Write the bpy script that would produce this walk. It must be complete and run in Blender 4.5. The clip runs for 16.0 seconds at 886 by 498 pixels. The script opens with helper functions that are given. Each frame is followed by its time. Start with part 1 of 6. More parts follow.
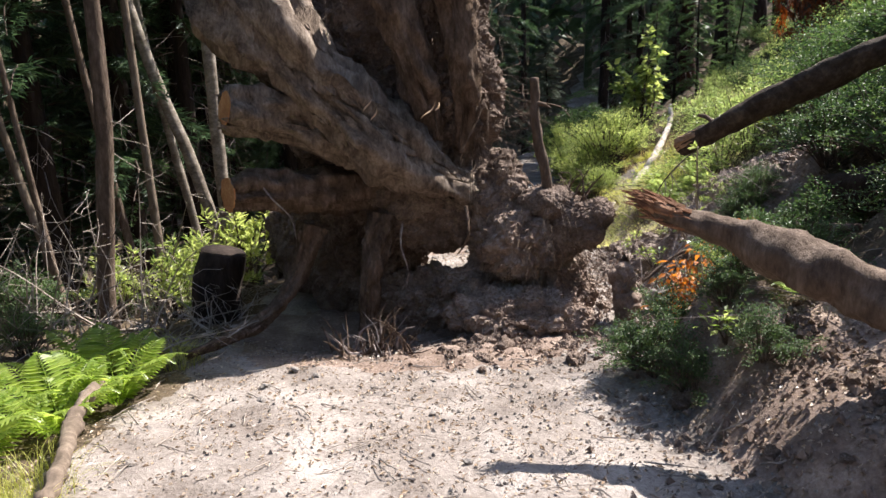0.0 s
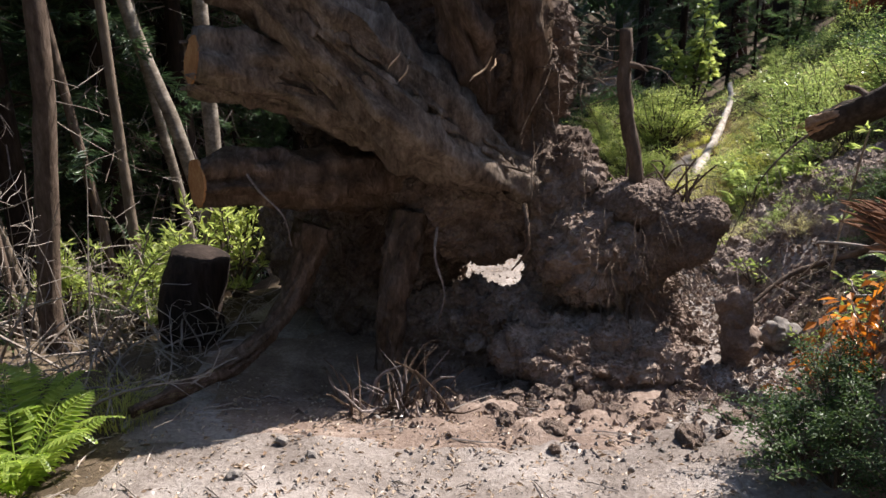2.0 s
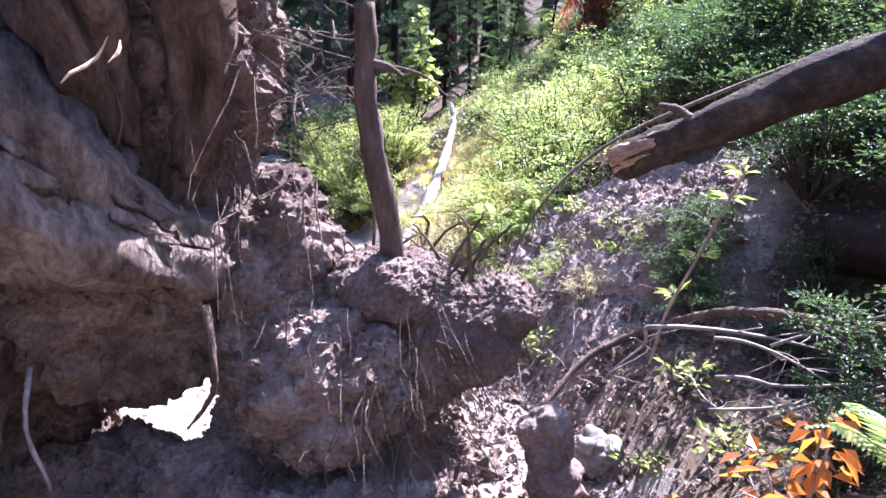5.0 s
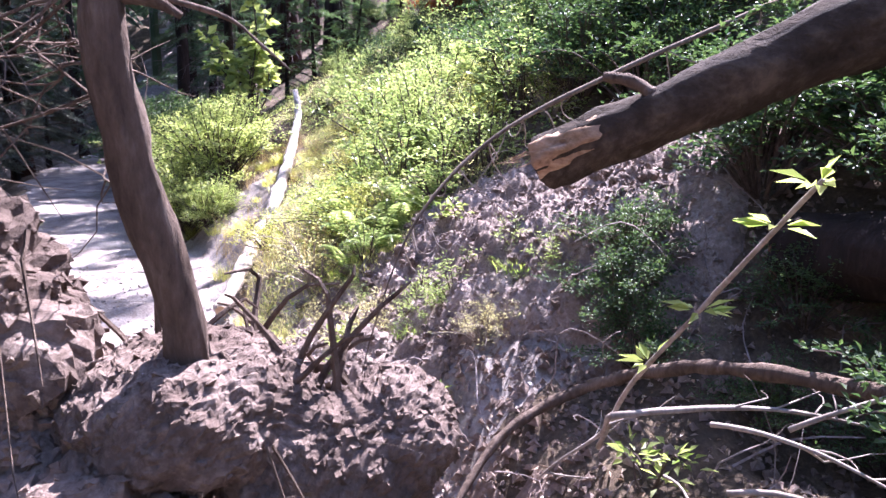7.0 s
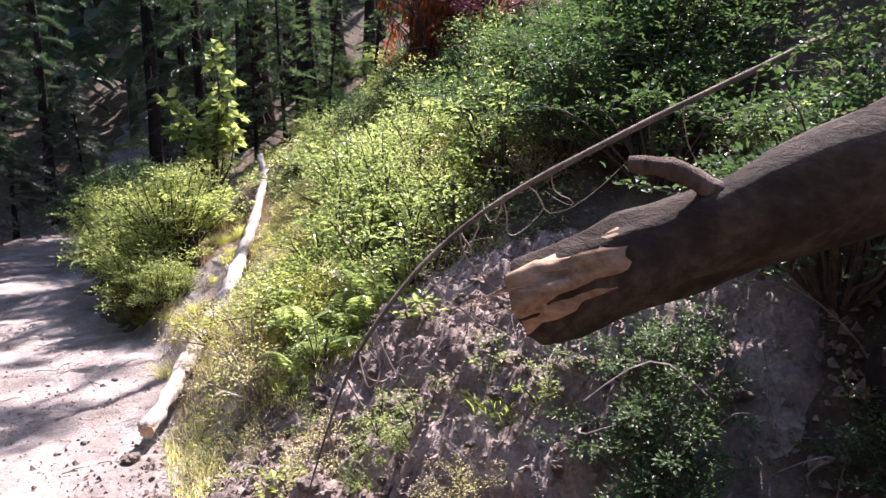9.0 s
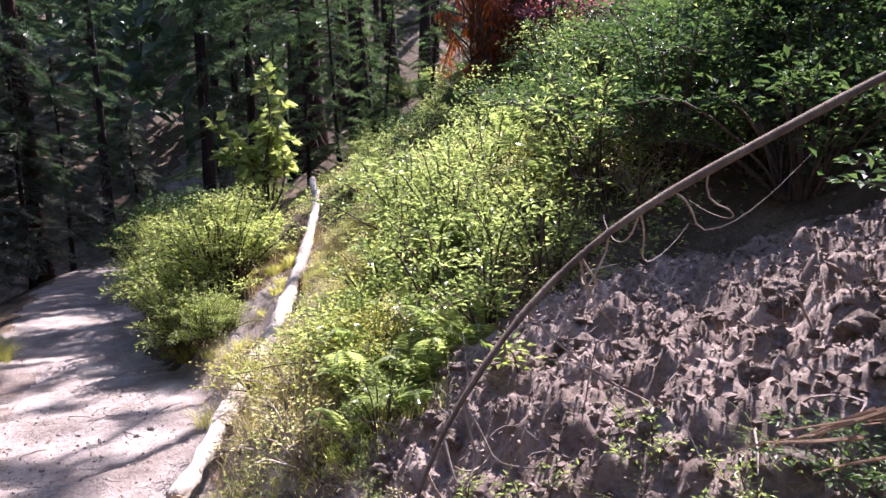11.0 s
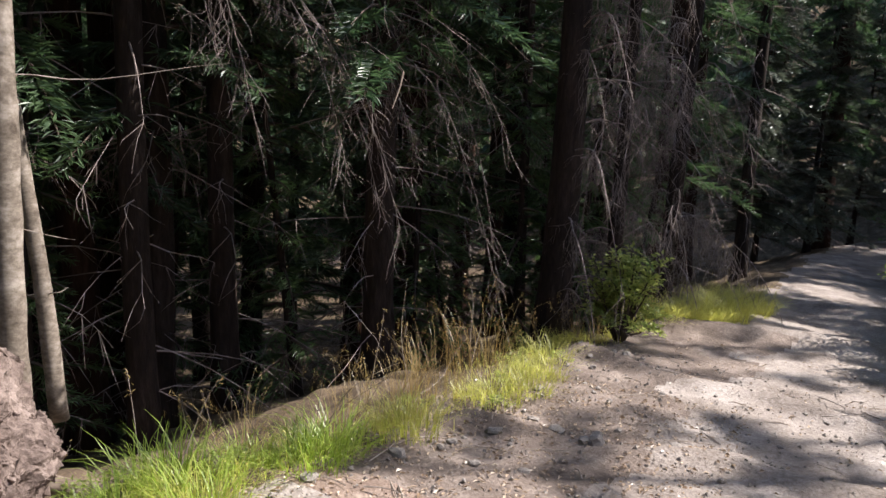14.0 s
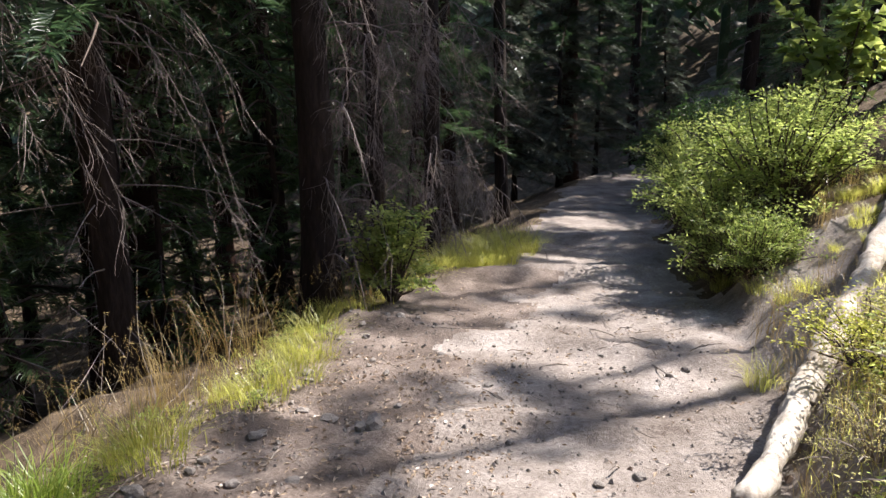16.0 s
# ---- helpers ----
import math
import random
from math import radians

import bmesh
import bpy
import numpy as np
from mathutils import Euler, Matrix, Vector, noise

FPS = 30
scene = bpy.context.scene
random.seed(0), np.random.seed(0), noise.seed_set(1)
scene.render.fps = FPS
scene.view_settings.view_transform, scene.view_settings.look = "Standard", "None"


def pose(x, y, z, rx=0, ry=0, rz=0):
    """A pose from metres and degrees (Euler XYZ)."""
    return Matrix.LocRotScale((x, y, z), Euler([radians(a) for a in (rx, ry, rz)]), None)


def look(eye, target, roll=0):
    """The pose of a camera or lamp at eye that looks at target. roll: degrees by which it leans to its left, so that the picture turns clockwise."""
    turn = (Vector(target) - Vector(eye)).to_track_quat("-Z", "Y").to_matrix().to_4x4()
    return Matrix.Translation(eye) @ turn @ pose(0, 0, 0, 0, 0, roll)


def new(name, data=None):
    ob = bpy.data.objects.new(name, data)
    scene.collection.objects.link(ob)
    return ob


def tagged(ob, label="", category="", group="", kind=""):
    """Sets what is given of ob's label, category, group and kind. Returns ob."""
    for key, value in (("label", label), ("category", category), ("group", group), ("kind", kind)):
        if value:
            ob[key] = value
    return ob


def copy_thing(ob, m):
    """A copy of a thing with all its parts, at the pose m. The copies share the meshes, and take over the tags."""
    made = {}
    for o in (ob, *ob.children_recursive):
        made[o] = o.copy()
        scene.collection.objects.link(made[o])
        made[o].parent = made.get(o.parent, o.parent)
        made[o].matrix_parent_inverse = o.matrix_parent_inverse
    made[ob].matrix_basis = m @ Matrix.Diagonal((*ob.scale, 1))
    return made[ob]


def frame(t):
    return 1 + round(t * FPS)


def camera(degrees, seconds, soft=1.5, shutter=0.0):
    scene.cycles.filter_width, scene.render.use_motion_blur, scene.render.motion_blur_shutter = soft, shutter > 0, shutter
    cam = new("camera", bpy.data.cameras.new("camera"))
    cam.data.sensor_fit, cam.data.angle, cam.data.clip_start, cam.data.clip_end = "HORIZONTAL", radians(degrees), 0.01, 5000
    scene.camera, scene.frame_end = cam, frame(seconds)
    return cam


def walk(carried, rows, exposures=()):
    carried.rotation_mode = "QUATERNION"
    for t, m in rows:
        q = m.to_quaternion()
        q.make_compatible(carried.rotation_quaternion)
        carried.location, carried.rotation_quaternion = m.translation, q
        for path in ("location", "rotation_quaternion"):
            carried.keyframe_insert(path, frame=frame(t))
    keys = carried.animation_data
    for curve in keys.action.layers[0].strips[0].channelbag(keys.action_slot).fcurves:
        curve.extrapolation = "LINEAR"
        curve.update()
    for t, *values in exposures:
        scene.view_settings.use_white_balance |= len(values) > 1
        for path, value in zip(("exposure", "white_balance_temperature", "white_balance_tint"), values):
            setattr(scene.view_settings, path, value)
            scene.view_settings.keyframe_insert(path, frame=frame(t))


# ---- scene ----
cam = camera(60.0, 16.0, soft=1.5)
# seconds, eye, yaw (left), pitch (up), roll
ROWS = [
    (0.0, -0.016, -0.019, 1.521, 0.77, -14.70, -1.71),
    (0.5, -0.106, 0.321, 1.476, 1.49, -17.38, -1.26),
    (1.0, -0.110, 0.705, 1.426, 2.19, -17.27, -0.73),
    (1.5, -0.193, 1.146, 1.318, 2.49, -17.10, -1.05),
    (2.0, -0.243, 1.640, 1.290, 1.89, -16.16, -0.64),
    (2.5, -0.293, 2.100, 1.335, -0.04, -15.15, 0.01),
    (3.0, -0.314, 2.432, 1.313, -6.16, -14.63, 0.15),
    (3.5, -0.200, 2.750, 1.248, -12.54, -14.83, 1.46),
    (6.0, 0.137, 4.156, 1.034, -25.72, -14.10, 1.41),
    (6.5, 0.265, 4.489, 0.987, -30.46, -14.48, 1.69),
    (7.0, 0.477, 4.738, 0.996, -30.78, -15.05, 1.36),
    (7.5, 0.653, 5.017, 1.021, -31.02, -14.38, 1.56),
    (8.0, 0.743, 5.257, 1.067, -31.16, -11.70, 0.10),
    (8.5, 0.848, 5.442, 1.052, -31.48, -11.43, -0.10),
    (9.6, 1.400, 5.640, 0.985, -31.2, -10.6, -0.8),
    (10.3, 1.490, 5.960, 0.930, -30.2, -9.8, -1.3),
    (11.0, 1.394, 6.350, 0.877, -27.48, -9.11, -1.69),
    (11.5, 1.349, 6.397, 0.869, -19.85, -9.22, -0.93),
    (12.0, 1.404, 6.608, 0.825, -6.32, -9.10, 0.30),
    (12.5, 1.353, 6.731, 0.783, 8.10, -10.03, 1.73),
    (13.0, 1.310, 6.748, 0.763, 25.62, -12.06, 2.41),
    (13.5, 1.302, 6.912, 0.712, 29.89, -15.05, -0.40),
    (14.0, 1.257, 7.242, 0.632, 26.41, -11.59, 2.74),
    (14.5, 1.222, 7.569, 0.543, 15.11, -13.21, 0.22),
    (15.0, 1.258, 7.728, 0.531, 5.14, -14.23, 2.49),
    (15.5, 1.261, 7.769, 0.544, 5.90, -14.02, 1.45),
    (16.0, 1.211, 7.841, 0.534, 9.39, -14.18, -0.81),
]
EXPO = [
    (0.0, 1.6, 6400, 10), (1.5, 1.15, 6500, 10), (2.5, 1.75, 6100, 15), (3.0, 2.57, 5450, 20), (3.7, 2.77, 5300, 25), (6.0, 2.82, 5400, 32),
    (7.3, 2.6, 5700, 30), (8.2, 2.1, 6150, 25), (11.0, 1.95, 6050, 29), (12.0, 1.85, 6100, 23), (13.0, 1.38, 6400, 12), (16.0, 1.46, 6400, 12)]


def eye_pose(x, y, z, yaw, pitch, roll):
    a, b = radians(yaw), radians(pitch)
    d = Vector((-math.sin(a) * math.cos(b), math.cos(a) * math.cos(b), math.sin(b)))
    return look((x, y, z), Vector((x, y, z)) + d, roll)


walk(cam, [(r[0], eye_pose(*r[1:])) for r in ROWS], EXPO)

# ---- light ----
SUN = Vector((0.51, 0.38, 0.78)).normalized()
world = bpy.data.worlds.new("sky")
scene.world = world
world.use_nodes = True
wn = world.node_tree
sky = wn.nodes.new("ShaderNodeTexSky")
sky.sky_type, sky.sun_disc = "NISHITA", False
sky.sun_elevation = math.asin(SUN.z)
sky.sun_rotation = math.atan2(SUN.x, SUN.y)
wn.nodes["Background"].inputs["Strength"].default_value = 0.11
wn.links.new(sky.outputs["Color"], wn.nodes["Background"].inputs["Color"])
sun_data = bpy.data.lights.new("sun", "SUN")
sun_data.energy, sun_data.angle, sun_data.color = 5.0, radians(0.55), (1.0, 0.95, 0.87)
sun = new("sun", sun_data)
sun.matrix_world = look(SUN * 60, (0, 0, 0))


# ---- materials ----
def nodes_of(name):
    m = bpy.data.materials.new(name)
    m.use_nodes = True
    return m, m.node_tree, m.node_tree.nodes["Principled BSDF"]


def ramp_node(t, stops):
    r = t.nodes.new("ShaderNodeValToRGB")
    e = r.color_ramp.elements
    while len(e) < len(stops):
        e.new(0.5)
    for k, (p, c) in enumerate(stops):
        e[k].position, e[k].color = p, (*c, 1)
    return r


def noise_node(t, scale, detail=6, rough=0.6, coords=None, stretch=None):
    n = t.nodes.new("ShaderNodeTexNoise")
    n.inputs["Scale"].default_value = scale
    n.inputs["Detail"].default_value = detail
    n.inputs["Roughness"].default_value = rough
    if coords:
        src = coords
        if stretch:
            mp = t.nodes.new("ShaderNodeMapping")
            mp.inputs["Scale"].default_value = stretch
            t.links.new(coords, mp.inputs["Vector"])
            src = mp.outputs["Vector"]
        t.links.new(src, n.inputs["Vector"])
    return n


def earth(name, dark, mid, light, scale=3.0, fine=45.0, bump=0.5, rough=0.95, stretch=None, depth=0.02):
    """Soil, bark and wood: two scales of noise for colour, a third for relief."""
    m, t, b = nodes_of(name)
    co = t.nodes.new("ShaderNodeTexCoord").outputs["Object"]
    big = noise_node(t, scale, 5, 0.6, co, stretch)
    small = noise_node(t, fine, 8, 0.7, co, stretch)
    mix = t.nodes.new("ShaderNodeMath")
    mix.operation = "MULTIPLY_ADD"
    mix.inputs[1].default_value = 0.55
    half = t.nodes.new("ShaderNodeMath")
    half.operation = "MULTIPLY"
    half.inputs[1].default_value = 0.45
    t.links.new(small.outputs["Fac"], half.inputs[0])
    t.links.new(big.outputs["Fac"], mix.inputs[0])
    t.links.new(half.outputs[0], mix.inputs[2])
    r = ramp_node(t, [(0.34, dark), (0.5, mid), (0.66, light)])
    t.links.new(mix.outputs[0], r.inputs["Fac"])
    t.links.new(r.outputs["Color"], b.inputs["Base Color"])
    b.inputs["Roughness"].default_value = rough
    b.inputs["Specular IOR Level"].default_value = 0.15
    bp = t.nodes.new("ShaderNodeBump")
    bp.inputs["Strength"].default_value = bump
    bp.inputs["Distance"].default_value = depth
    t.links.new(mix.outputs[0], bp.inputs["Height"])
    t.links.new(bp.outputs["Normal"], b.inputs["Normal"])
    return m


def foliage(name, dark, light, glow=0.35, rough=0.36):
    """Leaves: colour varies from leaf to leaf and plant to plant, light shines through them."""
    m, t, b = nodes_of(name)
    g = t.nodes.new("ShaderNodeNewGeometry")
    o = t.nodes.new("ShaderNodeObjectInfo")
    add = t.nodes.new("ShaderNodeMath")
    add.operation = "MULTIPLY_ADD"
    add.inputs[1].default_value = 0.3
    sc = t.nodes.new("ShaderNodeMath")
    sc.operation = "MULTIPLY"
    sc.inputs[1].default_value = 0.7
    t.links.new(g.outputs["Random Per Island"], sc.inputs[0])
    t.links.new(o.outputs["Random"], add.inputs[0])
    t.links.new(sc.outputs[0], add.inputs[2])
    r = ramp_node(t, [(0.05, dark), (0.95, light)])
    t.links.new(add.outputs[0], r.inputs["Fac"])
    t.links.new(r.outputs["Color"], b.inputs["Base Color"])
    b.inputs["Roughness"].default_value = rough
    b.inputs["Specular IOR Level"].default_value = 0.5
    tr = t.nodes.new("ShaderNodeBsdfTranslucent")
    hs = t.nodes.new("ShaderNodeHueSaturation")
    hs.inputs["Value"].default_value = 1.5
    hs.inputs["Saturation"].default_value = 1.1
    t.links.new(r.outputs["Color"], hs.inputs["Color"])
    t.links.new(hs.outputs["Color"], tr.inputs["Color"])
    mx = t.nodes.new("ShaderNodeMixShader")
    mx.inputs["Fac"].default_value = glow
    t.links.new(b.outputs["BSDF"], mx.inputs[1])
    t.links.new(tr.outputs["BSDF"], mx.inputs[2])
    t.links.new(mx.outputs["Shader"], t.nodes["Material Output"].inputs["Surface"])
    return m


M_TRAIL = earth("trail_dust", (0.095, 0.073, 0.062), (0.22, 0.185, 0.165), (0.38, 0.335, 0.31), 2.0, 42, 1.0, depth=0.03)
M_DUFF_SHADE = earth("litter_and_hollow_shade", (0.035, 0.026, 0.018), (0.09, 0.065, 0.045), (0.20, 0.15, 0.10), 4, 60, 0.9, depth=0.03)
M_SOIL = earth("upturned_soil", (0.10, 0.068, 0.053), (0.20, 0.145, 0.118), (0.36, 0.285, 0.24), 4.5, 45, 1.0, depth=0.03)
M_MOUND = earth("pale_slipped_soil", (0.09, 0.066, 0.054), (0.205, 0.157, 0.133), (0.39, 0.32, 0.28), 4.5, 45, 1.0, depth=0.03)
# Soil darker than M_SOIL, with the root plate's shade in the colour.
M_PLATE = earth("brown_shaded_root_soil", (0.055, 0.038, 0.03), (0.135, 0.097, 0.078), (0.28, 0.215, 0.18), 4.5, 45, 1.0, depth=0.03)
M_REDSOIL = earth("crusted_red_soil", (0.045, 0.032, 0.027), (0.15, 0.112, 0.098), (0.33, 0.26, 0.23), 5, 38, 1.0, depth=0.03)
M_ROOT = earth("root_bark", (0.045, 0.028, 0.02), (0.125, 0.085, 0.062), (0.25, 0.18, 0.145), 7, 26, 1.0, stretch=(1.6, 1.6, 0.7), depth=0.06)
M_FLAKY = earth("grey_brown_flaking_bark", (0.05, 0.036, 0.028), (0.18, 0.136, 0.108), (0.36, 0.29, 0.24), 7, 30, 1.0, stretch=(1.6, 1.6, 0.7), depth=0.05)
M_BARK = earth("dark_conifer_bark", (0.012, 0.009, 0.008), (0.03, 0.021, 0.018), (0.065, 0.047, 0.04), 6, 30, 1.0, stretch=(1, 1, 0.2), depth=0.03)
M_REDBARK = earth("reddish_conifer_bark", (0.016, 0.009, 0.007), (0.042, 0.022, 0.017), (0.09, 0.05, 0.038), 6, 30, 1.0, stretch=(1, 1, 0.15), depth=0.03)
M_ALDER = earth("pale_smooth_bark", (0.06, 0.046, 0.036), (0.17, 0.14, 0.115), (0.34, 0.295, 0.26), 5, 22, 0.5, stretch=(1, 1, 1.6), depth=0.01)
M_GREYBARK = earth("brown_grey_bark", (0.06, 0.045, 0.035), (0.14, 0.105, 0.08), (0.24, 0.19, 0.15), 6, 28, 0.8, stretch=(1, 1, 0.3), depth=0.02)
# Log bark with the shade on the fallen log put into its colour.
M_LOGBARK = earth("shade_dark_log_bark", (0.016, 0.012, 0.009), (0.045, 0.033, 0.025), (0.11, 0.084, 0.064), 9, 26, 1.0, stretch=(1.5, 0.5, 1), depth=0.04)
M_SNAG = earth("brown_snag_bark", (0.045, 0.03, 0.022), (0.11, 0.078, 0.06), (0.2, 0.15, 0.12), 8, 30, 1.0, stretch=(1.6, 1.6, 0.5), depth=0.03)
M_WHITEWOOD = earth("bleached_wood", (0.13, 0.10, 0.08), (0.40, 0.345, 0.295), (0.64, 0.585, 0.525), 7, 34, 1.0, stretch=(1, 1, 1), depth=0.01)
M_TWIG = earth("dry_twig", (0.12, 0.095, 0.08), (0.26, 0.215, 0.185), (0.42, 0.37, 0.33), 9, 50, 0.4, depth=0.005)
M_DARKTWIG = earth("dark_twig", (0.035, 0.026, 0.02), (0.08, 0.06, 0.05), (0.15, 0.115, 0.095), 9, 50, 0.4, depth=0.005)
M_CUT = earth("sawn_orange_wood", (0.24, 0.10, 0.045), (0.40, 0.19, 0.085), (0.55, 0.31, 0.16), 6, 60, 0.3, depth=0.006)
M_PALECUT = earth("torn_pale_wood", (0.28, 0.17, 0.10), (0.48, 0.33, 0.21), (0.64, 0.48, 0.33), 5, 60, 0.4, stretch=(1, 0.2, 1), depth=0.008)
M_TORN = earth("torn_brown_wood", (0.15, 0.085, 0.05), (0.33, 0.215, 0.14), (0.50, 0.36, 0.25), 9, 70, 1.0, stretch=(1, 0.3, 1), depth=0.012)
M_BROWN_DAPPLE = earth("brown_soil_with_dapple_shade", (0.06, 0.045, 0.037), (0.145, 0.113, 0.097), (0.30, 0.245, 0.213), 3.0, 50, 1.0, depth=0.03)
M_ROT = earth("rotten_red_wood", (0.09, 0.042, 0.025), (0.20, 0.10, 0.06), (0.33, 0.20, 0.13), 6, 40, 0.9, depth=0.02)
M_STONE = earth("grey_stone", (0.10, 0.085, 0.075), (0.20, 0.175, 0.16), (0.36, 0.325, 0.30), 8, 60, 0.5, depth=0.008)
M_MOSS = earth("mossy_bark", (0.04, 0.035, 0.015), (0.10, 0.085, 0.035), (0.17, 0.15, 0.07), 7, 50, 0.9, depth=0.02)
F_BRIGHT = foliage("fresh_green_leaves", (0.09, 0.14, 0.03), (0.44, 0.47, 0.17), 0.6, 0.42)
F_MID = foliage("green_leaves", (0.07, 0.115, 0.03), (0.33, 0.38, 0.14), 0.58, 0.3)
# Green leaves with deep shade put into the colour.
F_DARK = foliage("shade_dark_green_leaves", (0.02, 0.045, 0.016), (0.095, 0.14, 0.045), 0.4, 0.52)
F_NEEDLE = foliage("conifer_needles", (0.022, 0.045, 0.022), (0.085, 0.13, 0.06), 0.35)
F_YOUNG = foliage("young_conifer_needles", (0.035, 0.07, 0.028), (0.13, 0.19, 0.075), 0.45)
F_GREYN = foliage("dusty_grey_green_needles", (0.05, 0.06, 0.045), (0.14, 0.16, 0.12), 0.25)
F_FERN = foliage("fern_green", (0.12, 0.19, 0.03), (0.42, 0.50, 0.12), 0.6)
F_GRASS = foliage("yellow_green_grass", (0.18, 0.20, 0.04), (0.55, 0.52, 0.17), 0.6)
F_DRY = foliage("dry_straw_grass", (0.20, 0.13, 0.05), (0.42, 0.32, 0.15), 0.35)
F_RUST = foliage("rust_brown_dead_needles", (0.10, 0.022, 0.008), (0.30, 0.085, 0.028), 0.35)
F_PINK = foliage("pinkish_dead_leaves", (0.20, 0.07, 0.075), (0.42, 0.20, 0.20), 0.4)
F_DEADLEAF = foliage("fallen_dry_leaves", (0.16, 0.10, 0.06), (0.46, 0.36, 0.27), 0.15)
F_PALE = foliage("pale_dry_weeds", (0.26, 0.24, 0.09), (0.62, 0.58, 0.30), 0.6, 0.5)
M_DEADTWIG = earth("grey_dead_twig", (0.075, 0.058, 0.054), (0.21, 0.168, 0.156), (0.40, 0.34, 0.32), 9, 50, 0.4, depth=0.005)
# Grass with strong sunlight put into a paler, more translucent colour.
F_SUNGRASS = foliage("sunlit_grass", (0.30, 0.30, 0.08), (0.68, 0.64, 0.27), 0.7, 0.5)
F_ORANGE = foliage("orange_brown_leaves", (0.30, 0.10, 0.03), (0.55, 0.24, 0.07), 0.4)


# ---- geometry tools ----
RNG = np.random.default_rng(7)


def _hash(i, j, k, seed):
    h = (i * 374761393 + j * 668265263 + k * 2147483647 + seed * 974711) & 0x7FFFFFFF
    h = ((h ^ (h >> 13)) * 1274126177) & 0x7FFFFFFF
    return ((h ^ (h >> 16)) & 0xFFFF) / 32767.5 - 1.0


def vnoise(p, seed=0):
    """Smooth value noise in -1..1 at the points p (n x 3)."""
    p = np.asarray(p, float)
    i = np.floor(p).astype(np.int64)
    f = p - i
    f = f * f * (3 - 2 * f)
    out = 0
    for dx in (0, 1):
        for dy in (0, 1):
            for dz in (0, 1):
                w = (f[:, 0] if dx else 1 - f[:, 0]) * (f[:, 1] if dy else 1 - f[:, 1]) * (f[:, 2] if dz else 1 - f[:, 2])
                out = out + w * _hash(i[:, 0] + dx, i[:, 1] + dy, i[:, 2] + dz, seed)
    return out


def fbm(p, octaves=4, seed=0, gain=0.5):
    out, a = 0, 1.0
    p = np.asarray(p, float)
    for k in range(octaves):
        out = out + a * vnoise(p * 2.03 ** k + 17.3 * k, seed + k)
        a *= gain
    return out


def cells(p, seed=0):
    """Distance between the two nearest cell centres: 0 in the cracks, larger inside a crumb."""
    p = np.asarray(p, float)
    i = np.floor(p).astype(np.int64)
    a, b = np.full(len(p), 9.0), np.full(len(p), 9.0)
    for dx in (-1, 0, 1):
        for dy in (-1, 0, 1):
            for dz in (-1, 0, 1):
                c = i + [dx, dy, dz]
                o = np.stack([_hash(c[:, 0], c[:, 1], c[:, 2], seed + k) for k in (1, 2, 3)], 1) * 0.42 + 0.5
                d = np.linalg.norm(c + o - p, axis=1)
                a, b = np.minimum(a, d), np.minimum(b, np.maximum(a, d))
    return b - a


LY = [-6, 0, 3, 4.5, 5.5, 7.5, 9, 10, 11, 13, 14.5, 16.8, 22, 28, 35, 60]
LX = [-2.3, -2.2, -2.1, -1.95, -2.0, -1.8, -1.2, -0.75, -0.5, -0.6, -0.25, 0.45, 0.8, 1.4, 3.5, 14]
RY = [-6, 0, 2, 3, 4.5, 6, 8, 10.5, 13, 18, 22, 28, 35, 60]
RX = [2.2, 2.0, 1.7, 1.2, 1.2, 1.72, 1.9, 2.0, 2.45, 2.5, 2.8, 4.0, 7.0, 20]


def edge_left(y):
    return np.interp(y, LY, LX)


def edge_right(y):
    return np.interp(y, RY, RX)


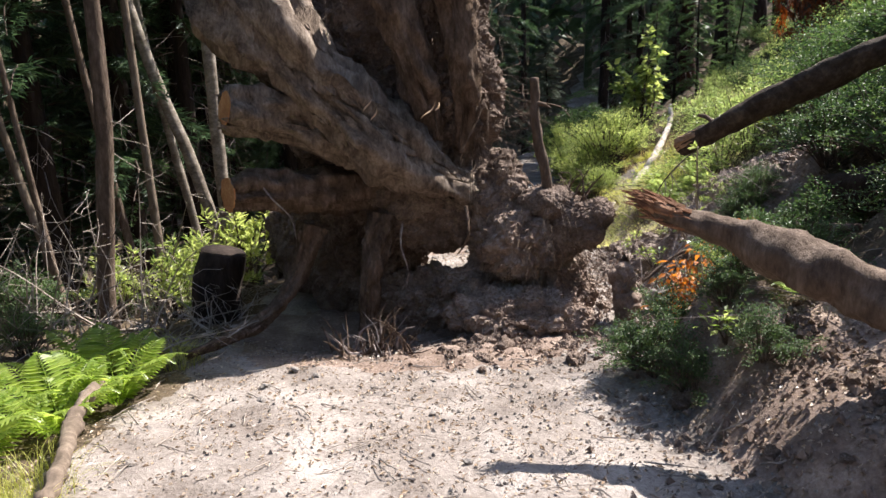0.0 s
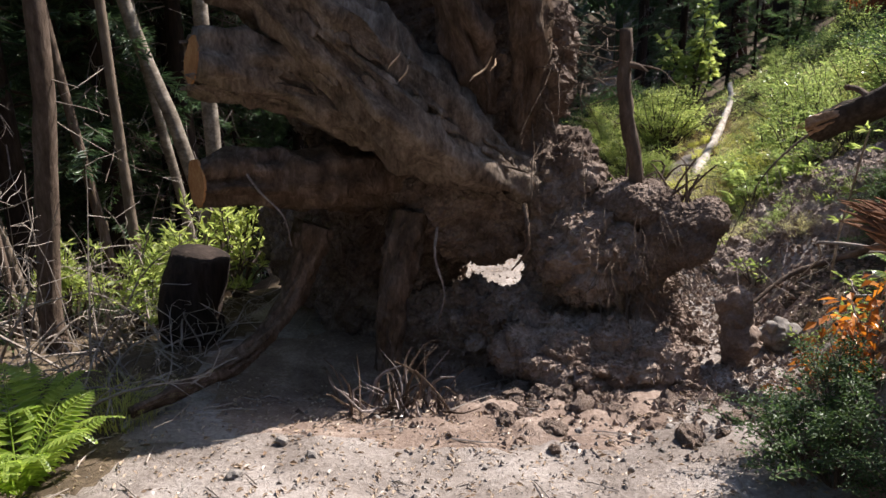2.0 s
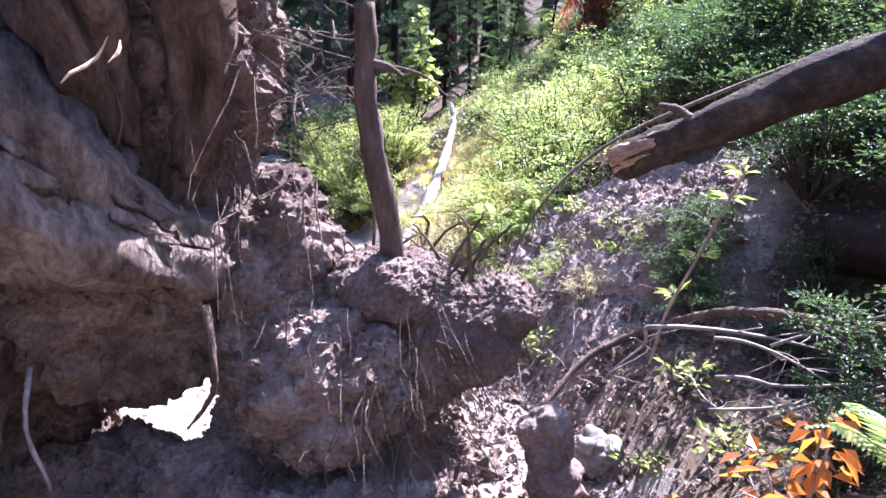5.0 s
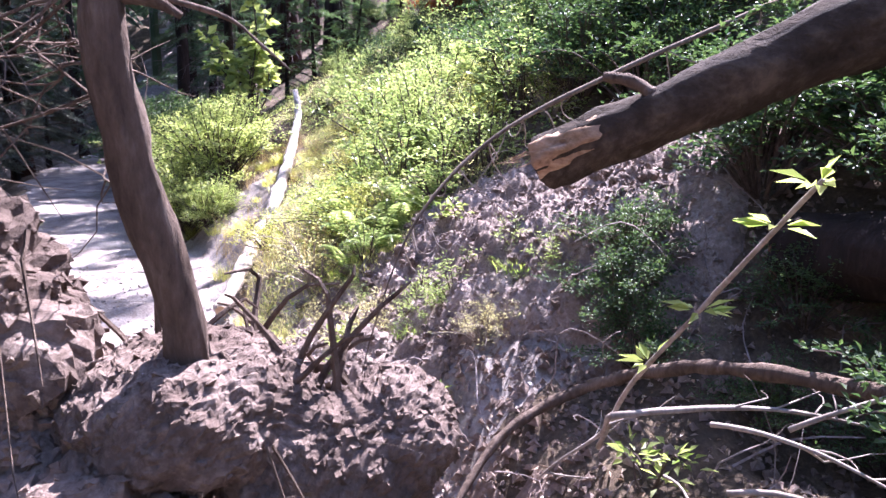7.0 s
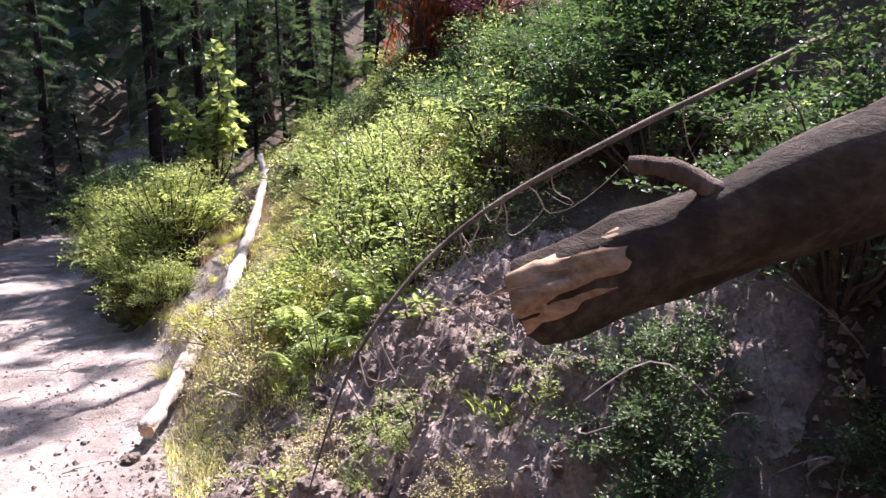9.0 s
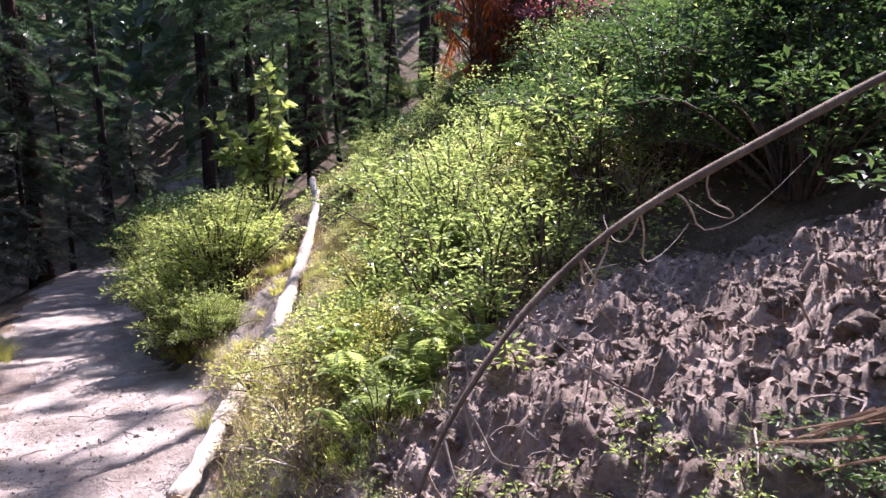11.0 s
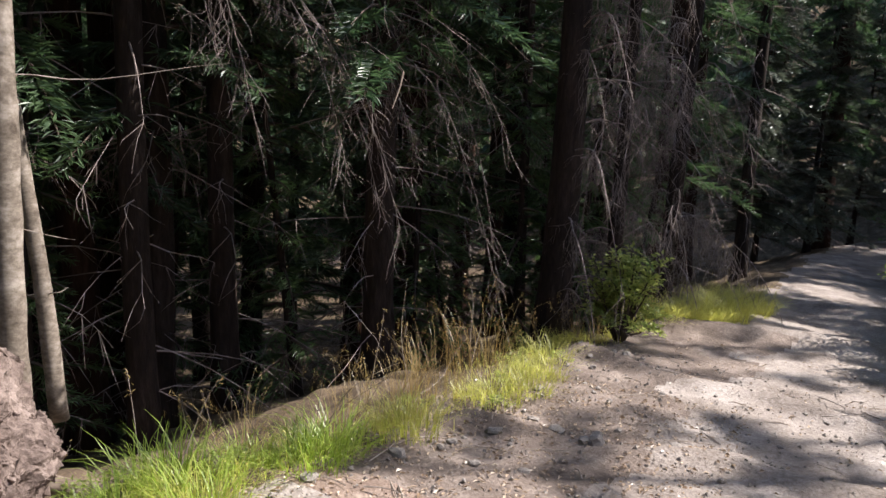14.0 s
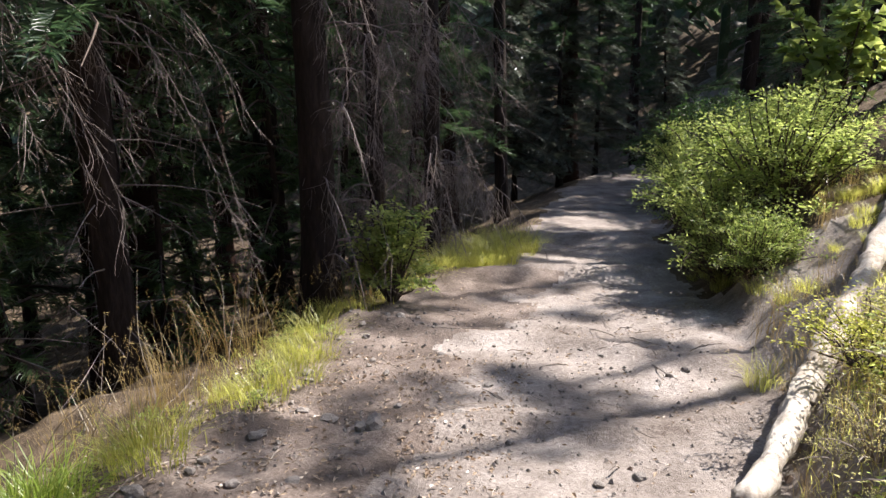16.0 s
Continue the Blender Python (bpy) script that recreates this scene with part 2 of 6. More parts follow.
def height(x, y):
    """Ground: a trail that falls ahead, a bank that rises on its right, a wood that falls away on its left."""
    x, y = np.atleast_1d(np.asarray(x, float)), np.atleast_1d(np.asarray(y, float))
    z = -0.103 * np.minimum(y, 17) - 0.075 * np.clip(y - 17, 0, 25) - 0.02 * np.clip(y - 42, 0, 100)
    r = np.maximum(0, x - edge_right(y) - 0.5 * np.exp(-((y - 8.7) / 0.9) ** 2))
    z = z + 0.62 * np.minimum(r, 9) + 0.10 * np.maximum(r - 9, 0).clip(0, 40) - 0.12 * np.exp(-((r - 0.05) / 0.2) ** 2)
    l = np.maximum(0, edge_left(y) - x)
    far = np.clip((y - 6.5) / 3, 0, 1)
    z = z - (0.10 + 0.28 * far) * np.minimum(l, 7) - 0.08 * np.maximum(l - 7, 0).clip(0, 40)
    z = z - 0.22 * np.exp(-(((x + 0.75) / 0.8) ** 2 + ((y - 6.0) / 0.55) ** 2))
    z = z + 0.35 * np.exp(-(((x - 1.75) / 0.45) ** 2 + ((y - 4.5) / 0.6) ** 2)) + 0.5 * np.clip(y - 38, 0, 40) + 0.3 * np.clip(-x - 22, 0, 40)
    z = z + 0.12 * np.clip(r / 0.35, 0, 1) * np.exp(-((y - 3.4) / 1.1) ** 4) - 0.35 * r.clip(0, 1.2) * np.exp(-((y - 3.4) / 1.5) ** 4)
    z = z - 0.55 * np.exp(-(((x - 2.95) / 0.5) ** 2 + ((y - 6.05) / 0.6) ** 2))
    p = np.stack([x, y, 0 * x], 1)
    wild = np.clip(np.maximum(r, l) / 0.5, 0, 1)
    z = z + (0.03 + 0.10 * wild) * fbm(p * 0.9, 3, 3) + (0.012 + 0.03 * wild) * fbm(p * 4.5, 3, 9)
    ridge = np.exp(-((y - 15.6 - 0.35 * (x - 1)) / 0.22) ** 2) + 0.7 * np.exp(-((y - 13.0 + 0.25 * (x - 1) + 0.12 * np.sin(4 * x)) / 0.14) ** 2) + 0.5 * np.exp(-((y - 11.4 - 0.2 * (x - 1) + 0.1 * np.sin(5 * x)) / 0.12) ** 2) + 0.6 * np.exp(-((y - 18.2 - 0.1 * x) / 0.3) ** 2)
    z = z + 0.11 * ridge * (1 - wild)
    rub = np.exp(-(((x - 2.9) / 1.1) ** 2 + ((y - 8.3) / 1.3) ** 2))
    z = z + 0.25 * rub + 0.12 * rub * np.abs(fbm(p * 5.0, 3, 21)) + 0.06 * np.minimum(1, 2 * rub) * np.abs(fbm(p * 11.0, 2, 25))
    return z


def H(x, y):
    return float(height(x, y)[0])


class Build:
    """Collects vertices and faces of one mesh."""

    def __init__(self):
        self.v, self.f, self.n = [], [], 0

    def add(self, verts, faces):
        verts = np.asarray(verts, float)
        self.v.append(verts)
        self.f.extend([tuple(int(i) + self.n for i in q) for q in faces])
        self.n += len(verts)

    def tube(self, pts, radii, sides=8, rough=0.0, cap=True, seed=0, ridge=0.0):
        pts = np.asarray(pts, float)
        n = len(pts)
        radii = np.broadcast_to(np.asarray(radii, float), (n,))
        tan = np.gradient(pts, axis=0)
        tan /= np.linalg.norm(tan, axis=1)[:, None] + 1e-9
        ref = np.array([0.0, 0.0, 1.0]) if abs(tan[0, 2]) < 0.9 else np.array([1.0, 0.0, 0.0])
        a = np.cross(tan, ref)
        a /= np.linalg.norm(a, axis=1)[:, None] + 1e-9
        b = np.cross(tan, a)
        ang = np.arange(sides) * 2 * np.pi / sides
        ring = a[:, None, :] * np.cos(ang)[None, :, None] + b[:, None, :] * np.sin(ang)[None, :, None]
        rr = radii[:, None, None] * np.ones((n, sides, 1))
        if rough:
            q = (pts[:, None, :] + ring * radii[:, None, None]).reshape(-1, 3)
            d = fbm(q * (0.5 / max(radii.max(), 0.03)) + seed, 3, 5 + seed).reshape(n, sides, 1)
            rr = rr * (1 + rough * d)
        if ridge:
            s = np.concatenate([[0], np.cumsum(np.linalg.norm(np.diff(pts, axis=0), axis=1))]) / max(radii.max(), 0.01)
            q = np.stack([np.tile(np.cos(ang) * 3.4, n), np.tile(np.sin(ang) * 3.4, n), np.repeat(s * 0.35, sides)], 1)
            rr = rr * (1 + ridge * (0.5 - np.abs(fbm(q + seed, 3, 60 + seed))).reshape(n, sides, 1))
        verts = (pts[:, None, :] + ring * rr).reshape(-1, 3)
        faces = []
        for i in range(n - 1):
            for j in range(sides):
                k = (j + 1) % sides
                faces.append((i * sides + j, i * sides + k, (i + 1) * sides + k, (i + 1) * sides + j))
        if cap:
            faces.append(tuple(range(sides - 1, -1, -1)))
            faces.append(tuple((n - 1) * sides + j for j in range(sides)))
        self.add(verts, faces)

    def leaves(self, base, axis, length, width, fold=0.25, side=None):
        """Folded pointed leaves: base n x 3, axis n x 3 unit, sizes n or scalar."""
        base, axis = np.asarray(base, float), np.asarray(axis, float)
        n = len(base)
        if n == 0:
            return
        axis = axis / (np.linalg.norm(axis, axis=1)[:, None] + 1e-9)
        length, width = np.broadcast_to(length, (n,))[:, None], np.broadcast_to(width, (n,))[:, None]
        rnd = RNG.normal(size=(n, 3)) * 0.45 + np.array([0, 0, 1.0]) if side is None else side
        s = np.cross(axis, rnd)
        s /= np.linalg.norm(s, axis=1)[:, None] + 1e-9
        up = np.cross(s, axis)
        mid = base + axis * length * 0.45
        tip = base + axis * length - up * length * 0.12
        lft, rgt = mid + s * width * 0.5 + up * width * fold, mid - s * width * 0.5 + up * width * fold
        verts = np.stack([base, lft, tip, rgt], 1).reshape(-1, 3)
        k = np.arange(n)[:, None] * 4
        self.v.append(verts)
        fs = np.concatenate([k + [0, 2, 1], k + [0, 3, 2]], 0) + self.n
        self.f.extend(map(tuple, fs.tolist()))
        self.n += 4 * n

    def blades(self, base, lean, height_, width, curl=0.5):
        """Grass blades of three segments."""
        base, lean = np.asarray(base, float), np.asarray(lean, float)
        n = len(base)
        height_, width = np.broadcast_to(height_, (n,))[:, None], np.broadcast_to(width, (n,))[:, None]
        s = np.stack([-lean[:, 1], lean[:, 0], 0 * lean[:, 0]], 1)
        s = s / (np.linalg.norm(s, axis=1)[:, None] + 1e-9)
        up = np.array([0, 0, 1.0])
        rows = []
        for u, w in ((0, 1), (0.4, 0.8), (0.75, 0.5)):
            c = base + up * height_ * (u - 0.25 * curl * u ** 3) + lean * height_ * curl * u ** 2
            rows += [c + s * width * w * 0.5, c - s * width * w * 0.5]
        rows.append(base + up * height_ * (1 - 0.3 * curl) + lean * height_ * curl * 1.05)
        verts = np.stack(rows, 1).reshape(-1, 3)
        k = np.arange(n)[:, None] * 7
        quads = np.concatenate([k + [0, 1, 3, 2], k + [2, 3, 5, 4]], 0) + self.n
        tris = k + [4, 5, 6] + self.n
        self.v.append(verts)
        self.f.extend(map(tuple, quads.tolist()))
        self.f.extend(map(tuple, tris.tolist()))
        self.n += 7 * n

    def mesh(self, name, mat, origin=(0, 0, 0), smooth=False):
        me = bpy.data.meshes.new(name)
        v = np.concatenate(self.v) - np.asarray(origin, float) if self.v else np.zeros((0, 3))
        me.from_pydata(v.tolist(), [], self.f)
        me.materials.append(mat)
        if smooth:
            me.polygons.foreach_set("use_smooth", np.ones(len(me.polygons), bool))
        me.update()
        return me


def thing(name, at, label, category, group="", kind=""):
    ob = new(name)
    ob.empty_display_size = 0.1
    ob.location = at
    return tagged(ob, label, category, group, kind)


def part(name, b, mat, parent, label="", origin=None, smooth=False, kind=""):
    """One mesh object under a thing. b in world metres if origin is None, else already round the thing's own base."""
    o = tuple(parent.location) if origin is None else origin
    ob = new(name, b.mesh(name, mat, o, smooth))
    ob.parent = parent
    return tagged(ob, label, kind=kind) if (label or kind) else ob


def whole(name, b, mat, at, label, category, group="", smooth=False, kind=""):
    ob = new(name, b.mesh(name, mat, at, smooth))
    ob.location = at
    return tagged(ob, label, category, group, kind)


def unit(v):
    v = np.asarray(v, float)
    return v / (np.linalg.norm(v, axis=-1, keepdims=True) + 1e-9)


def bend(a, b, n=8, sag=0.0, wig=0.0, seed=0):
    """Points from a to b with a sag and a wobble."""
    a, b = np.asarray(a, float), np.asarray(b, float)
    u = np.linspace(0, 1, n)[:, None]
    p = a + (b - a) * u
    p[:, 2] -= sag * 4 * (u * (1 - u))[:, 0]
    if wig:
        w = np.stack([vnoise(np.stack([u[:, 0] * 1.5 + seed * 0.37, 0 * u[:, 0] + k, 0 * u[:, 0]], 1), seed) for k in range(3)], 1)
        p += wig * (w - w[0]) * np.minimum(1, 3 * u)
    return p


def spline(ctrl, n=24):
    """A smooth line through control points."""
    c = np.asarray(ctrl, float)
    c = np.vstack([2 * c[0] - c[1], c, 2 * c[-1] - c[-2]])
    out = []
    for s in np.linspace(0, len(c) - 3 - 1e-6, n):
        i = int(s)
        u = s - i
        p0, p1, p2, p3 = c[i:i + 4]
        out.append(0.5 * (2 * p1 + (p2 - p0) * u + (2 * p0 - 5 * p1 + 4 * p2 - p3) * u * u + (3 * p1 - p0 - 3 * p2 + p3) * u ** 3))
    return np.array(out)


def blob(lobes, voxel, bumps, seed=0, carve=None):
    """A lumpy mass: ellipsoids (centre, radii, turn about z) fused, an opening carved through from a to b, then roughened."""
    bm = bmesh.new()
    for c, r, *turn in lobes:
        m = Matrix.Translation(c) @ Matrix.Rotation(radians(turn[0] if turn else 0), 4, "Z") @ Matrix.Diagonal((*r, 1))
        bmesh.ops.create_icosphere(bm, subdivisions=4, radius=1, matrix=m)
    me = bpy.data.meshes.new("lump")
    bm.to_mesh(me)
    bm.free()
    ob = new("lump", me)
    md = ob.modifiers.new("fuse", "REMESH")
    md.mode, md.voxel_size = "VOXEL", voxel
    tool = None
    if carve:
        a, b_, r = Vector(carve[0]), Vector(carve[1]), carve[2]
        q = (b_ - a).to_track_quat("Y", "Z").to_matrix().to_4x4()
        bm = bmesh.new()
        bmesh.ops.create_icosphere(bm, subdivisions=4, radius=1, matrix=Matrix.Translation((a + b_) / 2) @ q @ Matrix.Diagonal((r[0], (b_ - a).length / 2, r[1], 1)))
        tm = bpy.data.meshes.new("opening")
        bm.to_mesh(tm)
        bm.free()
        tool = new("opening", tm)
        cut = ob.modifiers.new("opening", "BOOLEAN")
        cut.operation, cut.object, cut.solver = "DIFFERENCE", tool, "FAST"
        md = ob.modifiers.new("even", "REMESH")
        md.mode, md.voxel_size = "VOXEL", voxel
    ev = ob.evaluated_get(bpy.context.evaluated_depsgraph_get())
    m2 = bpy.data.meshes.new_from_object(ev)
    n = len(m2.vertices)
    v, nr = np.empty(n * 3), np.empty(n * 3)
    m2.vertices.foreach_get("co", v)
    m2.vertex_normals.foreach_get("vector", nr)
    v, nr = v.reshape(-1, 3), nr.reshape(-1, 3)
    d = 0
    for k, (freq, amp, ridged) in enumerate(bumps):
        if ridged:
            w = v + 0.25 / freq * np.stack([fbm(v * freq * 1.3 + 9 * s, 2, seed + s) for s in (1, 2, 3)], 1)
            d = d + amp * (np.minimum(cells(w * freq, seed + 11 * k) / 0.35, 1) - 0.6)
        else:
            d = d + amp * fbm(v * freq, 3, seed + 11 * k)
    v = v + nr * np.asarray(d)[:, None]
    b = Build()
    b.v, b.n = [v], n
    b.f = [tuple(p.vertices) for p in m2.polygons]
    bpy.data.objects.remove(ob)
    bpy.data.meshes.remove(me)
    if tool:
        bpy.data.objects.remove(tool)
        bpy.data.meshes.remove(tm)
    bpy.data.meshes.remove(m2)
    return b


# ---- ground ----
def stretched(lo, hi, a, b, step, near=1.2, far=1.05):
    """Grid lines: even steps between a and b, widening outward to lo and hi."""
    mid = list(np.arange(a, b + step / 2, step))
    s, x, left = step, a, []
    while x > lo:
        s *= near
        x -= s
        left.append(x)
    s, x, right = step, b, []
    while x < hi:
        s *= far
        x += s
        right.append(x)
    return np.array(left[::-1] + mid + right)


gx, gy = stretched(-220, 220, -3.2, 5.2, 0.055), stretched(-200, 260, 1.0, 19.0, 0.065)
XX, YY = np.meshgrid(gx, gy)
flat = height(XX.ravel(), YY.ravel())
fine = np.stack([XX.ravel(), YY.ravel(), 0 * flat], 1)
flat = flat + 0.016 * np.clip(fbm(fine * 14, 2, 31), -0.6, 1)
crumb = 0.25 * np.clip(1.6 - np.hypot((XX.ravel() - 2.8) / 1.3, (YY.ravel() - 8.0) / 1.7), 0, 1) + np.clip(1.5 - np.hypot((XX.ravel() - 0.1) / 1.0, (YY.ravel() - 5.7) / 0.7), 0, 0.6)
near = crumb > 0
warp = fine[near] + 0.05 * np.stack([fbm(fine[near] * 6 + s, 2, s) for s in (1, 2, 3)], 1)
flat[near] += crumb[near] * (0.022 * np.minimum(cells(warp * [7, 7, 0], 51) / 0.3, 1) + 0.055 * fbm(fine[near] * 8, 4, 57, 0.65) - 0.015)
gb = Build()
gb.v = [np.stack([XX.ravel(), YY.ravel(), flat], 1)]
gb.n = len(flat)
W = len(gx)
ii = (np.arange(len(gy) - 1)[:, None] * W + np.arange(W - 1)[None, :]).ravel()
gb.f = list(map(tuple, np.stack([ii, ii + 1, ii + W + 1, ii + W], 1).tolist()))
ground = whole("ground", gb, M_DUFF_SHADE, (0, 0, 0), "dusty trail and shaded forest floor with dry litter", "ground", smooth=True, kind="structure")
ground.data.materials.append(M_TRAIL)
ground.data.materials.append(M_SOIL)
ground.data.materials.append(M_BROWN_DAPPLE)
cx, cy = XX.ravel()[ii] + 0.03, YY.ravel()[ii] + 0.03
wob = 0.22 * fbm(np.stack([cx, cy, 0 * cx], 1) * 2.2, 3, 41)
on_trail = (cx > edge_left(cy) + wob) & (cx < edge_right(cy) + 0.05 + wob)
rubble = ((cx - 2.7) / 1.6) ** 2 + ((cy - 8.0) / 2.2) ** 2 + wob < 1
ledge = (cx > edge_right(cy) - 0.1 + wob) & (cy < 5) & (cx < 3)
slot = np.where((rubble | ledge) & ~on_trail, 2, np.where(on_trail, 1, 0))
under = (((cx + 0.3) / 1.6) ** 2 + ((cy - 6.0) / 1.15) ** 2 + 1.5 * wob) < 1
# Browner soil along the trail's left side, its dappled shade painted in as well.
brown = (cx < edge_left(cy) + 1.0 + 2.5 * wob) & (cx > edge_left(cy) + wob) & (cy > 9.8) & (cy < 14.5)
pale = (cx > edge_right(cy) - 0.2) & (cx < edge_right(cy) + 1.35 + 2 * wob) & (cy > 6.9) & (cy < 14.5)
slot = np.where(pale, 1, np.where(under | brown, 2, slot))
# Darkest soil: brown earth with tree shade put into the colour.
slot = np.where((cx < edge_left(cy) + 1.15 + 1.3 * wob) & (cx > edge_left(cy) - 0.3 + wob) & (cy > 10.0) & (cy < 15.5), 3, slot)
# The dark litter colour here stands in for the black shade under the log.
slot = np.where((cx > 2.0 + wob) & (cx < 4.5) & (cy > 4.6) & (cy < 6.85 + wob), 0, slot)
ground.data.polygons.foreach_set("material_index", slot.astype(np.int32))


# ---- makers of plants ----
def sprig_plant(n_stem, h, r, n_leaf, leaf, ratio=0.45, droop=0.2, inner=0.35, seed=0, tiers=False):
    """Stems and leaves of a shrub round its base at 0,0,0: returns two Builds."""
    rng = np.random.default_rng(seed)
    st, lf = Build(), Build()
    per = max(3, n_leaf // n_stem)
    for k in range(n_stem):
        a = rng.uniform(0, 2 * np.pi)
        rad = r * np.sqrt(rng.uniform(0.02, 1)) * rng.choice([0.8, 1.0, 1.35])
        top = np.array([rad * np.cos(a), rad * np.sin(a), h * rng.uniform(0.35, 1.15) * (1 - 0.3 * (rad / r) ** 2)])
        base = np.array([0.12 * r * np.cos(a), 0.12 * r * np.sin(a), 0])
        p = bend(base, top, 7, 0, 0.1 * h, seed * 91 + k)
        p[:, 2] += 0.15 * h * np.sin(np.linspace(0, np.pi, 7))
        st.tube(p, np.linspace(0.007, 0.002, 7) * (0.6 + h), 4, cap=False)
        u = inner + (1 - inner) * rng.uniform(0, 1, per) ** 0.7
        idx = u * 6
        i0 = np.minimum(idx.astype(int), 5)
        c = p[i0] + (p[i0 + 1] - p[i0]) * (idx - i0)[:, None]
        d = rng.normal(size=(per, 3))
        d[:, 2] = np.abs(d[:, 2]) * 0.5 - droop
        d = unit(d)
        c = c + d * rng.uniform(0, 0.10, per)[:, None] * (0.5 + r)
        lf.leaves(c, d, leaf * rng.uniform(0.6, 1.25, per), leaf * ratio * rng.uniform(0.8, 1.2, per))
    return st, lf


def make_shrub(name, at, label, category, mat, seed, h=0.8, r=0.6, stems=30, n=1800, leaf=0.05, ratio=0.5, group="", twig=M_DARKTWIG, droop=0.1):
    ob = thing(name, at, label, category, group)
    st, lf = sprig_plant(stems, h, r, n, leaf, ratio, droop, seed=seed)
    part("stem", st, twig, ob, origin=(0, 0, 0), kind="stuff")
    part("foliage", lf, mat, ob, origin=(0, 0, 0))
    return ob


def make_fern(name, at, label, mat, seed, n=9, length=0.6, group=""):
    rng = np.random.default_rng(seed)
    ob = thing(name, at, label, "fern", group)
    for k in range(n):
        a = k * 2 * np.pi / n + rng.uniform(-0.3, 0.3)
        ln = length * rng.uniform(0.7, 1.1)
        u = np.linspace(0, 1, 26)
        out = ln * (0.85 * u)
        z = ln * (0.75 * np.sin(u * 1.9)) * rng.uniform(0.6, 1)
        c = np.stack([out * np.cos(a), out * np.sin(a), z], 1)
        b = Build()
        b.tube(c[::3], np.linspace(0.004, 0.001, len(c[::3])), 4, cap=False)
        t = unit(np.gradient(c, axis=0))
        s = unit(np.cross(t, [0, 0, 1.0]))
        size = ln * 0.24 * np.sin(np.clip(u * 1.05 + 0.12, 0, 1) * np.pi) ** 0.8 + 0.01
        for sg in (1, -1):
            d = unit(s * sg + t * 0.45 - np.array([0, 0, 0.15]))
            b.leaves(c[3:], d[3:], size[3:], ln * 0.05, 0.1, side=np.cross(t[3:], s[3:]) * -1)
        part("frond", b, mat, ob, origin=(0, 0, 0))
    return ob


def make_tuft(name, at, label, mat, seed, n=90, h=0.35, r=0.14, curl=0.6, group="", width=0.006, seeds=False):
    rng = np.random.default_rng(seed)
    a = rng.uniform(0, 2 * np.pi, n)
    rad = r * np.sqrt(rng.uniform(0, 1, n))
    base = np.stack([rad * np.cos(a), rad * np.sin(a), 0 * a - 0.01], 1)
    a2 = a + rng.normal(0, 0.7, n)
    lean = np.stack([np.cos(a2), np.sin(a2), 0 * a], 1) * rng.uniform(0.2, 1.1, n)[:, None]
    b = Build()
    hh = h * rng.uniform(0.45, 1.15, n)
    b.blades(base, lean, hh, width, curl)
    if seeds:
        k = hh > h * 0.85
        tip = base + np.array([0, 0, 1.0]) * hh[:, None] * (1 - 0.3 * curl) + lean * hh[:, None] * curl * 1.05
        for j in range(5):
            b.leaves(tip[k] - np.array([0, 0, 0.012 * j]), rng.normal(size=(k.sum(), 3)) + [0, 0, 1.5], 0.014, 0.004)
    ob = new(name, b.mesh(name, mat))
    ob.location = at
    return tagged(ob, label, "grass", group)


def scatter(ob, spots, seed, lo=0.75, hi=1.25, sink=0.02):
    """Copies of a plant at ground spots, turned and sized at random."""
    rng = np.random.default_rng(seed)
    for x, y in spots:
        s = rng.uniform(lo, hi)
        copy_thing(ob, pose(x, y, H(x, y) - sink, rng.uniform(-6, 6), rng.uniform(-6, 6), rng.uniform(0, 360)) @ Matrix.Scale(s, 4))


